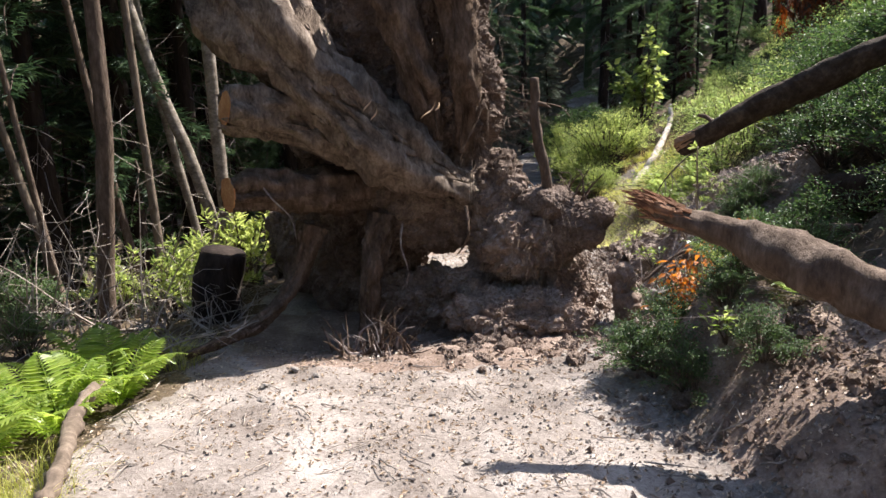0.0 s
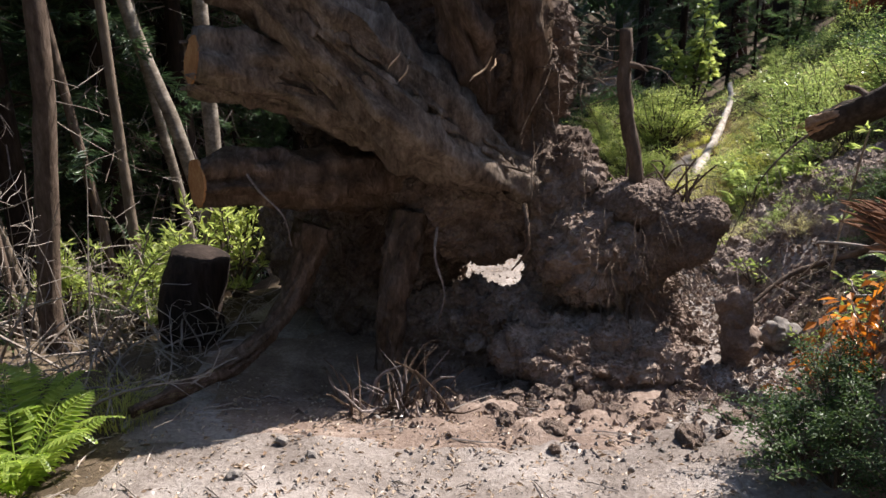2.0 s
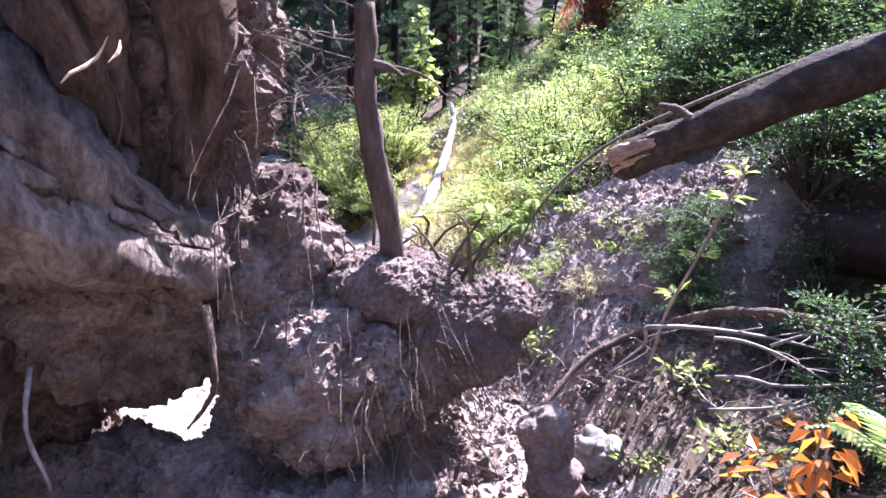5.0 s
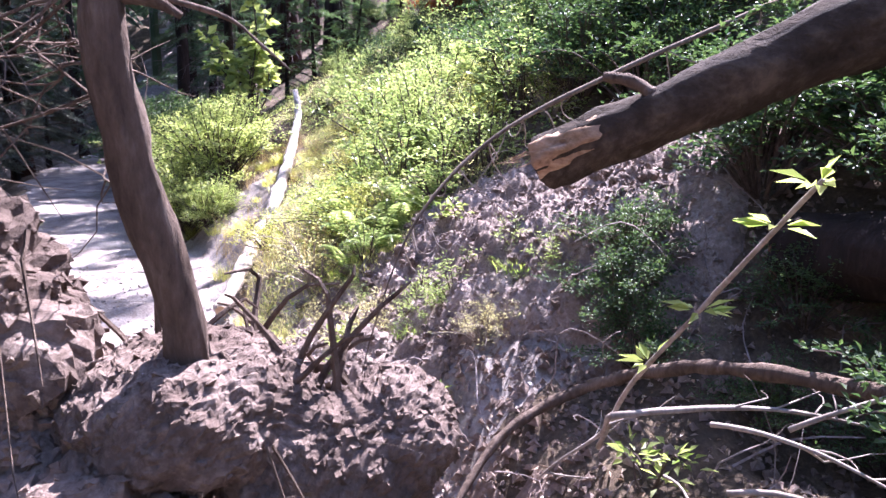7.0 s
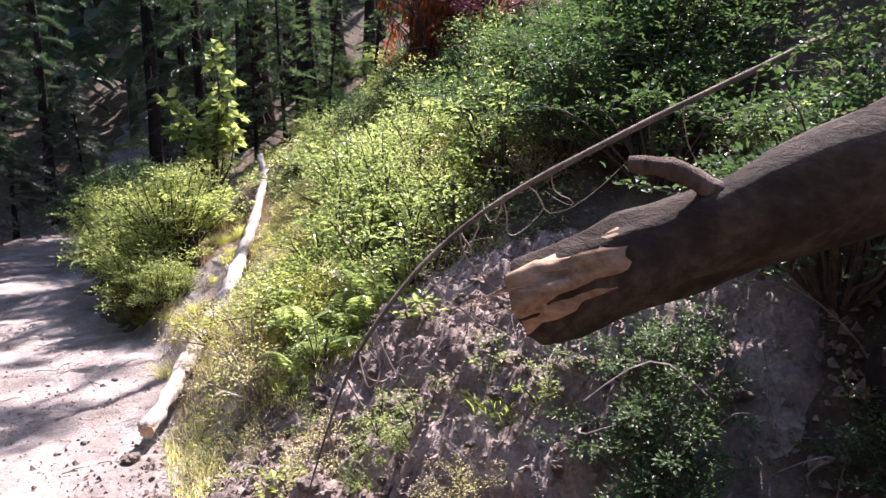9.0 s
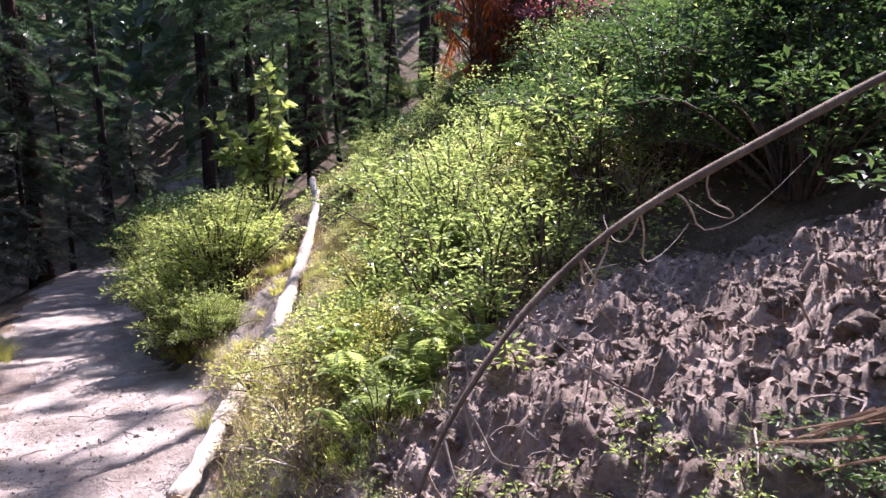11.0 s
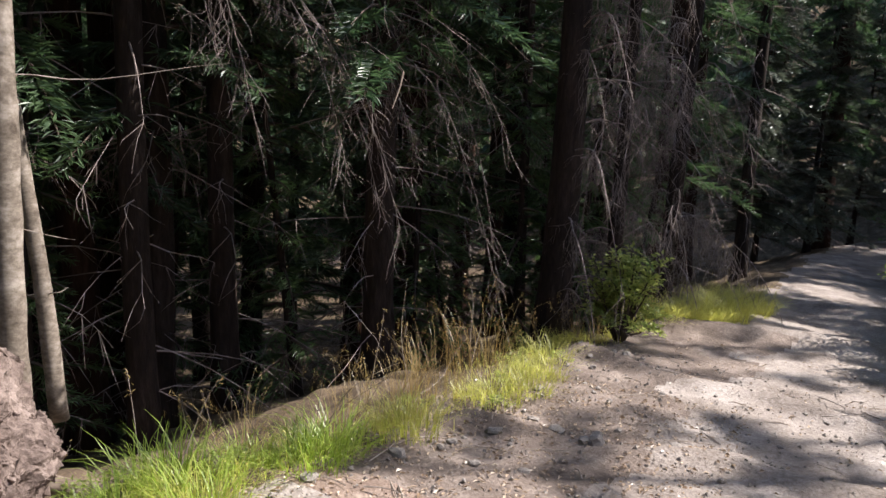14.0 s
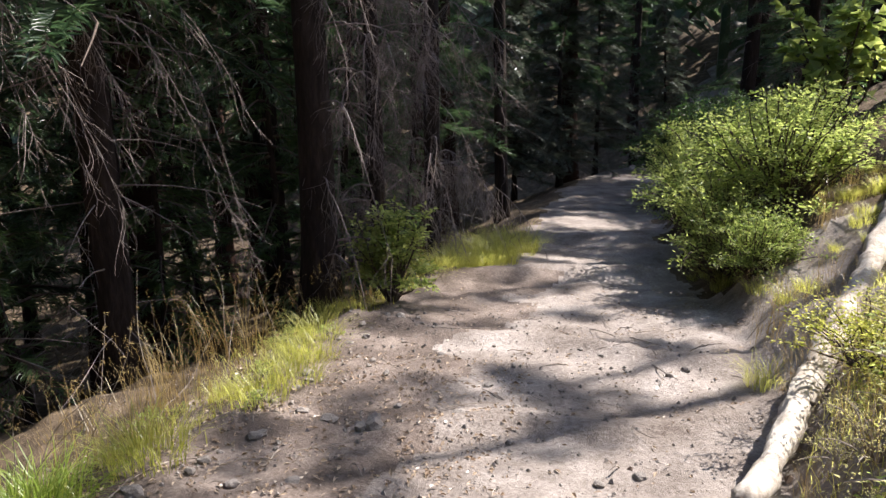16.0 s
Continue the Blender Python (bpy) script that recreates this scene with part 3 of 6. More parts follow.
def conifer_parts(h, r0, crown_from, reach, n_branch, seed, dead_from=None, needle=0.10):
    """Trunk, dead limbs and needle sprays of a conifer at 0,0,0."""
    rng = np.random.default_rng(seed)
    tr, dead, lf = Build(), Build(), Build()
    z = np.linspace(-0.3, h, 14)
    lean = rng.normal(0, 0.012, 2)
    pts = np.stack([z * lean[0] + 0.03 * np.sin(z * 0.7 + seed), z * lean[1] + 0.03 * np.cos(z * 0.6 + seed), z], 1)
    rad = r0 * (1 - 0.85 * np.clip(z / h, 0, 1)) * (1 + 0.5 * np.exp(-np.maximum(z, 0) * 3))
    tr.tube(pts, rad, 18, 0.10, seed=seed % 50, ridge=0.16)
    limb = Build()
    for k in range(n_branch):
        zz = crown_from + (h - crown_from) * (k + rng.uniform(0, 1)) / n_branch
        a = rng.uniform(0, 2 * np.pi)
        ln = reach * (1 - 0.8 * (zz - crown_from) / (h - crown_from)) * rng.uniform(0.6, 1.1)
        o = np.array([np.interp(zz, z, pts[:, 0]), np.interp(zz, z, pts[:, 1]), zz])
        e = o + np.array([np.cos(a), np.sin(a), -0.25 + rng.normal(0, 0.1)]) * ln
        p = bend(o, e, 6, -0.08 * ln, 0.05 * ln, k)
        limb.tube(p, np.linspace(0.02, 0.004, 6), 4, cap=False)
        m = 3 * (int(26 * ln / 1.2) + 8)
        u = rng.uniform(0.12, 1, m)
        c = o + (e - o) * u[:, None]
        c[:, 2] += 0.08 * ln * 4 * u * (1 - u)
        side = np.array([-np.sin(a), np.cos(a), 0.0])
        d = side * rng.choice([-1, 1], m)[:, None] * rng.uniform(0.4, 1, m)[:, None] + np.array([np.cos(a), np.sin(a), -0.25]) * 0.7
        d[:, 2] += rng.normal(0, 0.2, m)
        d = unit(d)
        wid = needle * (1.2 + 1.6 * (1 - u))
        lf.leaves(c, d, wid * 1.05, needle * 0.22, 0.1)
        lf.leaves(c + d * wid[:, None] * 0.7, unit(d + rng.normal(0, 0.5, (m, 3))), wid * 0.8, needle * 0.2, 0.1)
    if dead_from is not None:
        for k in range(int(26)):
            zz = rng.uniform(dead_from, crown_from + 1.0)
            a = rng.uniform(0, 2 * np.pi)
            ln = rng.uniform(0.5, 1.5)
            o = np.array([np.interp(zz, z, pts[:, 0]), np.interp(zz, z, pts[:, 1]), zz])
            e = o + np.array([np.cos(a) * ln, np.sin(a) * ln, -rng.uniform(0.1, 0.7) * ln])
            p = bend(o, e, 6, -0.06 * ln, 0.08, k + seed)
            dead.tube(p, np.linspace(0.008, 0.002, 6), 4, cap=False)
            for j in range(5):
                q = p[rng.integers(2, 6)]
                w = q + np.array([rng.normal(0, 0.14), rng.normal(0, 0.14), -rng.uniform(0.1, 0.4)])
                dead.tube(bend(q, w, 4, 0, 0.04, j), [0.004, 0.003, 0.002, 0.001], 3, cap=False)
    return tr, limb, dead, lf


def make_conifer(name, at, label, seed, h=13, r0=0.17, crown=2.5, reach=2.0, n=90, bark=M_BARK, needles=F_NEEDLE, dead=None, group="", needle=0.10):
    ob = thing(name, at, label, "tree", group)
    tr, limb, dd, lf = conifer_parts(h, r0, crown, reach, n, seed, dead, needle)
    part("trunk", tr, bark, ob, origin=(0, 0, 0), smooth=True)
    part("branchwork", limb, M_DARKTWIG, ob, origin=(0, 0, 0))
    if dead is not None:
        part("dead_branchwork", dd, M_DEADTWIG, ob, "bare grey dead branches", origin=(0, 0, 0))
    part("crown", lf, needles, ob, origin=(0, 0, 0))
    return ob


def drooping_branch(b, o, e, rng, twigs=26, r=0.012, drop=0.5, spread=0.18):
    """A dead conifer branch: an arching stem with thin twigs that hang from it."""
    o, e = np.asarray(o, float), np.asarray(e, float)
    ln = np.linalg.norm(e - o)
    u = np.linspace(0, 1, 12)
    p = bend(o, e, 12, 0, 0.07 * ln, int(rng.integers(1000)))
    p[:, 2] += 0.22 * ln * np.sin(np.pi * u) - 0.18 * ln * u ** 3
    b.tube(p, np.linspace(r, r * 0.2, 12), 5, cap=False)
    for k in range(twigs):
        i = rng.uniform(2, 11)
        q = p[int(i)] + (p[min(int(i) + 1, 11)] - p[int(i)]) * (i % 1)
        hang = rng.uniform(0.15, 1) * drop
        w = q + np.array([rng.normal(0, spread), rng.normal(0, spread), -hang])
        t = bend(q, w, 6, 0.12 * hang, 0.07, k)
        b.tube(t, np.linspace(r * 0.3, r * 0.08, 6), 3, cap=False)
        for j in range(2):
            q2 = t[2 + j]
            b.tube(bend(q2, q2 + np.array([rng.normal(0, 0.08), rng.normal(0, 0.08), -rng.uniform(0.05, 0.18)]), 4, 0, 0.02, j), np.linspace(r * 0.16, r * 0.05, 4), 3, cap=False)


# ---- the uprooted tree's root plate ----
RB = (-0.5, 6.5, H(-0.5, 6.5))
root_plate = thing("root_plate", RB, "huge upturned root plate of a fallen tree, caked in brown soil", "root ball")
GAP = ((-0.16, 4.9, 0.38), (0.25, 8.5, -1.08), (0.15, 0.125))
mass = blob([
    ((-0.60, 6.85, 1.15), (0.90, 0.60, 1.05)), ((-0.02, 6.68, 1.10), (0.46, 0.42, 0.95)),
    ((0.28, 6.6, 0.36), (0.36, 0.36, 0.33)), ((-0.30, 6.55, 0.36), (0.66, 0.42, 0.36)),
    ((-0.95, 6.95, -0.15), (0.45, 0.36, 0.75)), ((-0.55, 6.75, -0.2), (0.26, 0.30, 0.55)),
    ((-1.25, 7.35, -0.15), (0.45, 0.55, 0.55)), ((-0.22, 6.52, 0.12), (0.42, 0.30, 0.26)), ((-0.42, 6.85, -0.35), (0.24, 0.30, 0.50)), ((-0.75, 7.0, 2.4), (0.85, 0.45, 0.95)), ((0.0, 6.9, 2.2), (0.42, 0.36, 0.85)),
], 0.022, [(1.4, 0.13, False), (4, 0.05, True), (8, 0.026, False), (14, 0.016, True), (26, 0.016, False)], 3, GAP)
part("soil_mass", mass, M_PLATE, root_plate, "crumbling brown soil with cracks")


back = blob([((-1.20, 8.25, -0.62), (0.60, 0.62, 0.54), 20), ((-1.45, 7.80, -0.36), (0.48, 0.55, 0.58))], 0.014, [(2.0, 0.07, False), (5, 0.018, True), (9, 0.026, False), (24, 0.010, True), (30, 0.014, False)], 31)
part("crusted_soil", back, M_REDSOIL, root_plate, "sunlit crust of reddish soil on the plate's back")


def rooted(name, ctrl, radii, label, cut=None, rough=0.16, seed=1, mat=M_ROOT, sides=30, n=64):
    p = spline(ctrl, n)
    r = np.interp(np.linspace(0, 1, n), np.linspace(0, 1, len(radii)), radii)
    b = Build()
    b.tube(p, r, sides, rough * 1.5, seed=seed, ridge=0.95)
    ob = part(name, b, mat, root_plate, label, smooth=True)
    if cut is not None:
        d = unit(p[0] - p[1])
        c = Build()
        c.tube(np.array([p[0] - d * 0.004, p[0] + d * 0.006]), [r[0] * 1.0, r[0] * 0.98], 30, rough, seed=seed, ridge=0.2)
        f = new("sawn_face", c.mesh("sawn_face", cut, RB))
        f.parent = ob
        tagged(f, "orange-brown sawn wood")
    return ob


def bark_flakes(ctrl, radii, n, seed, parent, mat):
    """Thin plates of bark lifting off a root, set along its length."""
    r_ = np.random.default_rng(seed)
    p = spline(ctrl, 60)
    rad = np.interp(np.linspace(0, 1, 60), np.linspace(0, 1, len(radii)), radii)
    out = Build()
    six = np.array([(-1, 0), (-0.55, 0.9), (0.5, 1.0), (1, 0.1), (0.6, -0.9), (-0.5, -1.0)])
    fs = [(0, 1, 2, 3, 4, 5), (11, 10, 9, 8, 7, 6)] + [(i, i + 6, (i + 1) % 6 + 6, (i + 1) % 6) for i in range(6)]
    for _ in range(n):
        i = int(r_.integers(1, 58))
        t = unit(p[i + 1] - p[i - 1])
        o = unit(np.cross(t, r_.normal(size=3)))
        w = np.cross(t, o)
        t2 = unit(t + 0.12 * r_.normal() * w + 0.10 * abs(r_.normal()) * o)
        o2 = np.cross(w, t2) * np.sign(np.dot(np.cross(w, t2), o))
        ln, wd, th = r_.uniform(0.03, 0.10), r_.uniform(0.012, 0.035), r_.uniform(0.004, 0.010)
        c = p[i] + o * rad[i] * r_.uniform(0.98, 1.12)
        k = six * r_.uniform(0.75, 1.2, (6, 2))
        top = c + np.outer(k[:, 0] * ln, t2) + np.outer(k[:, 1] * wd, w) - np.outer(0.3 * k[:, 1] ** 2 * wd, o2)
        out.add(np.vstack([top + o2 * th, top - o2 * th]), fs)
    part("bark_flakes", out, mat, parent, "lifting flakes of grey-brown bark", kind="stuff")


UP = [(-1.68, 6.1, 2.15), (-1.36, 6.0, 1.68), (-0.93, 5.98, 1.15), (-0.35, 6.12, 0.62), (0.1, 6.4, 0.3)]
bark_flakes(UP, [0.28, 0.25, 0.23, 0.20, 0.14], 620, 3, root_plate, M_FLAKY)
bark_flakes([(-1.66, 5.66, 1.13), (-1.25, 5.93, 1.03), (-0.75, 6.15, 0.85), (-0.25, 6.35, 0.55)], [0.13, 0.15, 0.19, 0.22], 300, 4, root_plate, M_FLAKY)
rooted("root", [(-1.66, 5.66, 1.13), (-1.25, 5.93, 1.03), (-0.75, 6.15, 0.85), (-0.25, 6.35, 0.55)], [0.13, 0.15, 0.19, 0.22], "thick sawn-off root with flaking bark", M_CUT, seed=2, mat=M_FLAKY)
rooted("root", [(-1.70, 5.68, 0.49), (-1.25, 6.02, 0.45), (-0.6, 6.45, 0.38)], [0.125, 0.13, 0.18], "thick sawn-off root with orange end", M_CUT, seed=5)
rooted("root", UP, [0.28, 0.25, 0.23, 0.20, 0.14], "massive ridged root running up the plate", seed=9, mat=M_FLAKY)
rooted("root", [(-0.45, 6.3, 2.2), (-0.38, 6.15, 1.9), (-0.25, 6.15, 1.3), (-0.15, 6.3, 0.8)], [0.17, 0.15, 0.12, 0.08], "upright root in the plate", seed=12)
rooted("root", [(0.0, 6.3, 2.15), (0.05, 6.2, 1.9), (0.12, 6.2, 1.3), (0.1, 6.4, 0.7)], [0.14, 0.12, 0.10, 0.06], "upright root in the plate", seed=15)
rooted("root", [(-1.15, 6.1, 0.15), (-1.3, 6.0, -0.25), (-1.55, 5.6, -0.52), (-1.9, 5.0, -0.52)], [0.09, 0.06, 0.04, 0.022], "reddish root reaching the ground", seed=18)
rooted("root", [(-0.6, 6.2, 0.2), (-0.68, 6.05, -0.2), (-0.75, 6.0, -0.75)], [0.10, 0.08, 0.05], "root hanging in the hollow", seed=21)
rooted("thin_root", [(0.10, 6.12, 0.27), (0.11, 5.98, 0.14), (0.10, 5.96, 0.02), (0.02, 5.98, -0.10)], [0.011, 0.012, 0.009, 0.004], "crooked thin root hanging before the opening", seed=24, sides=8, n=24)
rooted("thin_root", [(-0.42, 6.0, 0.16), (-0.43, 5.9, 0.0), (-0.38, 5.88, -0.2), (-0.42, 5.9, -0.42)], [0.007, 0.006, 0.005, 0.003], "thin pale root hanging in the hollow", seed=25, sides=8, n=24, mat=M_DEADTWIG)
rooted("thin_root", [(-1.5, 5.75, 0.62), (-1.38, 5.7, 0.45), (-1.25, 5.7, 0.3), (-1.22, 5.72, 0.12)], [0.006, 0.006, 0.004, 0.002], "thin pale root hanging in the hollow", seed=26, sides=8, n=24, mat=M_DEADTWIG)
# Torn splinters; their pale colour stands in for sun catching them.
for k, (x, y, z, ln) in enumerate([(-0.19, 5.72, 1.08, 0.13), (-0.10, 5.78, 1.10, 0.07), (-0.62, 5.66, 1.13, 0.10), (-0.58, 5.68, 1.05, 0.07)]):
    b = Build()
    b.tube(bend((x - 0.3 * ln, y, z - 0.5 * ln), (x + 0.3 * ln, y + 0.05, z + 0.5 * ln), 6, 0, 0.02, k), [0.001, 0.004, 0.006, 0.005, 0.003, 0.001], 6, 0.4, seed=k)
    part("torn_splinter", b, M_PALECUT, root_plate, "torn splinter of root wood, coloured pale as if sunlit")
rng = np.random.default_rng(5)
rl = Build()
for k in range(230):
    x, z = rng.uniform(-1.3, 0.6), rng.uniform(-0.1, 2.2)
    if z < 0.1 and x > -0.6:
        z = rng.uniform(0.1, 2)
    y = 6.08 + 0.25 * rng.uniform() + 0.1 * abs(x + 0.4)
    e = np.array([x, y, z]) + np.array([rng.normal(0, 0.12), -rng.uniform(0.02, 0.18), -rng.uniform(0.05, 0.4)])
    rl.tube(bend((x, y + 0.1, z), e, 6, 0, 0.09, k), np.linspace(0.0045, 0.001, 6) * rng.uniform(0.4, 1.4), 4, cap=False)
part("root_fringe", rl, M_SNAG, root_plate, "thin pale hanging rootlets", kind="stuff")
# broom of broken roots on the ground before the plate
tangle = thing("root_tangle", (-0.65, 5.35, H(-0.65, 5.35)), "tangle of broken reddish roots standing from the ground", "roots")
for k in range(48):
    a = rng.uniform(0, 2 * np.pi)
    o = np.array([-0.65 + rng.normal(0, 0.16), 5.35 + rng.normal(0, 0.10), H(-0.65, 5.35)])
    e = o + np.array([np.cos(a) * 0.22, np.sin(a) * 0.16, rng.uniform(0.08, 0.38)])
    b = Build()
    b.tube(bend(o, e, 7, -0.03, 0.07, k), np.linspace(0.010, 0.002, 7) * rng.uniform(0.4, 1.5), 5, cap=False)
    part("root", b, M_ROOT if k % 3 else M_DEADTWIG, tangle)

# ---- soil heap beside the plate ----
HP = (0.75, 6.3, H(0.75, 6.3))
heap = thing("soil_heap", HP, "heap of cracked pale soil beside the root plate", "soil heap")
hb = blob([
    ((0.72, 6.44, -0.32), (0.40, 0.38, 0.60)), ((0.18, 6.45, -0.62), (0.66, 0.36, 0.40)), ((-0.35, 6.5, -0.72), (0.4, 0.3, 0.32)),
    ((0.55, 5.95, -0.62), (0.58, 0.42, 0.25)), ((0.95, 6.30, -0.55), (0.24, 0.22, 0.26)),
    ((0.42, 6.6, 0.05), (0.32, 0.4, 0.4)), ((0.55, 6.2, -0.1), (0.3, 0.28, 0.3)),
], 0.015, [(2.0, 0.09, False), (4, 0.05, True), (9, 0.022, False), (14, 0.014, True), (30, 0.014, False)], 8, GAP)
part("heap_body", hb, M_SOIL, heap)
BIT = np.array([(1, 0, -0.3), (-0.5, 0.8, -0.3), (-0.5, -0.8, -0.3), (0.1, 0, 0.7), (0.4, 0.5, 0.45)])
BITF = [(0, 1, 4), (0, 4, 3), (4, 1, 3), (1, 2, 3), (2, 0, 3), (0, 2, 1)]


def crumble(b, n, lo, hi, seed, keep=None):
    """Loose crumbs stuck all over a soil surface."""
    r_ = np.random.default_rng(seed)
    v = b.v[0]
    if keep is not None:
        v = v[keep(v)]
    out = Build()
    for c in v[r_.integers(0, len(v), n)]:
        q, _ = np.linalg.qr(r_.normal(size=(3, 3)))
        out.add((BIT * r_.uniform(0.6, 1.3, (5, 3))) @ q * lo * (hi / lo) ** (r_.uniform() ** 2) + c, BITF)
    return out


part("soil_crumbs", crumble(hb, 18000, 0.006, 0.030, 1, lambda v: v[:, 1] < 6.6), M_SOIL, heap, "loose crumbs of soil", kind="stuff")
part("soil_crumbs", crumble(mass, 11000, 0.006, 0.030, 2, lambda v: v[:, 1] < 6.9), M_PLATE, root_plate, "loose crumbs of soil", kind="stuff")
part("soil_crumbs", crumble(back, 5000, 0.006, 0.03, 3), M_REDSOIL, root_plate, "loose crumbs of reddish soil", kind="stuff")
cb = blob([((1.16, 6.08, 0.20), (0.14, 0.16, 0.13), -15), ((1.04, 6.08, 0.10), (0.19, 0.16, 0.20), -15), ((0.93, 6.16, 0.02), (0.16, 0.15, 0.22)), ((0.80, 6.28, 0.25), (0.28, 0.25, 0.15))], 0.012, [(3, 0.025, False), (7, 0.010, True), (20, 0.012, False), (40, 0.008, True)], 14)
# The slab takes the darker soil because its face is turned from the sun.
part("overhang", cb, M_PLATE, heap, "overhanging slab of soil, darkened for its shaded face")
part("soil_crumbs", crumble(cb, 2200, 0.004, 0.018, 4), M_PLATE, heap, "loose crumbs of soil", kind="stuff")
lump = blob([((1.40, 6.02, -0.52), (0.12, 0.11, 0.26), 20), ((1.36, 6.05, -0.34), (0.10, 0.09, 0.10))], 0.010, [(5, 0.035, False), (9, 0.012, True), (24, 0.010, False)], 44)
whole("soil_block", lump, M_SOIL, (1.40, 6.02, H(1.40, 6.02)), "upright block of dry soil standing on the trail", "clod")
lump = blob([((1.76, 6.32, -0.66), (0.15, 0.10, 0.10), 35), ((1.69, 6.30, -0.62), (0.08, 0.09, 0.10), 10)], 0.010, [(6, 0.045, False), (7, 0.03, True), (25, 0.006, False)], 47)
whole("rock", lump, M_STONE, (1.76, 6.32, H(1.76, 6.32)), "grey rock lying beside the trail", "stone", smooth=True)
hr = Build()
for k in range(170):
    a = rng.uniform(-2.9, 0.2)
    x, y = 0.7 + 0.48 * np.cos(a) * rng.uniform(0.6, 1.05), 6.3 + 0.42 * np.sin(a)
    z = rng.uniform(-0.5, 0.32)
    e = np.array([x, y, z]) + np.array([0.12 * np.cos(a), 0.12 * np.sin(a) - 0.02, -rng.uniform(0.02, 0.3)])
    hr.tube(bend((x, y, z), e, 5, 0, 0.06, k + 50), np.linspace(0.0028, 0.0008, 5) * rng.uniform(0.5, 1.5), 4, cap=False)
for k in range(16):
    x, y = rng.uniform(0.72, 1.12), 6.25 + rng.uniform(-0.1, 0.2)
    e = np.array([x + rng.normal(0, 0.14), y + rng.normal(0, 0.08), 0.33 + rng.uniform(0.02, 0.16)])
    hr.tube(bend((x, y, 0.25), e, 6, -0.04, 0.08, k + 500), np.linspace(0.010, 0.003, 6), 5, cap=False)
part("root_fringe", hr, M_SNAG, heap, "fine dry rootlets", kind="stuff")

# ---- mound of slipped soil on the bank ----
mx, my = np.meshgrid(np.arange(1.85, 4.35, 0.017), np.arange(6.7, 9.75, 0.017))
q = np.stack([mx.ravel(), my.ravel(), 0 * mx.ravel()], 1)
dome = 1 - ((q[:, 0] - 3.0) / 1.15) ** 2 - ((q[:, 1] - 8.25) / 1.40) ** 2 + 0.45 * fbm(q * 1.8, 3, 61)
rise = np.clip(dome, -0.4, 1)
wq = q + 0.06 * np.stack([fbm(q * 5 + s_, 2, 62 + s_) for s_ in (1, 2, 3)], 1)
rel_ = 0.030 * np.minimum(cells(wq * [5, 5, 0], 63) / 0.6, 1) + 0.022 * np.minimum(cells(wq * [11, 11, 0], 64) / 0.6, 1) + 0.030 * fbm(q * 7, 4, 65, 0.55)
mz = height(q[:, 0], q[:, 1]) + 0.10 * rise + 0.14 * np.clip((rise + 0.3) / 0.4, 0, 1) + np.clip((rise + 0.3) / 0.5, 0, 1) * rel_ - 0.10
mb = Build()
mb.v, mb.n = [np.stack([q[:, 0], q[:, 1], mz], 1)], len(mz)
w_ = mx.shape[1]
ij = (np.arange(mx.shape[0] - 1)[:, None] * w_ + np.arange(w_ - 1)[None, :]).ravel()
ij = ij[rise[ij] > -0.3]
mb.f = list(map(tuple, np.stack([ij, ij + 1, ij + w_ + 1, ij + w_], 1).tolist()))
mound = thing("soil_mound", (3.0, 8.25, H(3.0, 8.25)), "mound of cracked pale slipped soil on the bank", "soil heap")
part("mound_body", mb, M_MOUND, mound, smooth=True)
part("soil_crumbs", crumble(mb, 16000, 0.005, 0.026, 6, lambda v: dome > -0.1), M_MOUND, mound, "loose lumps of dry soil", kind="stuff")

# ---- small dead tree on the heap ----
SN = (0.82, 6.4, 0.25)
snag = thing("dead_sapling", SN, "leaning dead brown tree stem broken off above", "tree")
sb = Build()
sp = spline([(0.785, 6.23, 0.12), (0.765, 6.22, 0.45), (0.692, 6.21, 0.775), (0.666, 6.21, 0.98), (0.672, 6.21, 1.13), (0.662, 6.21, 1.27)], 26)
sb.tube(sp, np.interp(np.linspace(0, 1, 26), [0, 0.25, 0.6, 1], [0.054, 0.042, 0.037, 0.032]), 18, 0.2, seed=4, ridge=0.25)
part("trunk", sb, M_SNAG, snag, smooth=True)
s2 = Build()
s2.tube(spline([(0.68, 6.21, 1.07), (0.74, 6.19, 1.06), (0.79, 6.17, 1.03)], 8), np.linspace(0.026, 0.008, 8), 10, 0.3, seed=6)
part("broken_stub", s2, M_SNAG, snag, "short torn side stub")
for k in range(13):
    o = sp[rng.integers(9, 25)]
    a = rng.uniform(0.45 * np.pi, 1.1 * np.pi)
    e = o + np.array([np.cos(a) * 0.45, np.sin(a) * 0.4, rng.uniform(-0.3, 0.2)]) * rng.uniform(0.5, 1.2)
    tb = Build()
    p = bend(o, e, 10, 0, 0.10, k)
    tb.tube(p, np.linspace(0.004, 0.001, 10), 5, cap=False)
    for j in range(5):
        q = p[rng.integers(3, 9)]
        tb.tube(bend(q, q + rng.normal(0, 0.10, 3), 5, 0, 0.04, j), [0.002, 0.0018, 0.0015, 0.001, 0.0006], 4, cap=False)
    part("twig", tb, M_SNAG, snag)


hb2 = Build()
hp2 = spline([(0.67, 6.22, 1.06), (0.78, 6.25, 1.06), (0.885, 6.22, 1.03), (0.92, 6.14, 0.985), (0.955, 6.08, 0.94)], 22)
hb2.tube(hp2, np.linspace(0.007, 0.0018, 22), 8, 0.25, seed=9)
part("hanging_branch", hb2, M_SNAG, snag, "thin crooked brown branch", smooth=True)


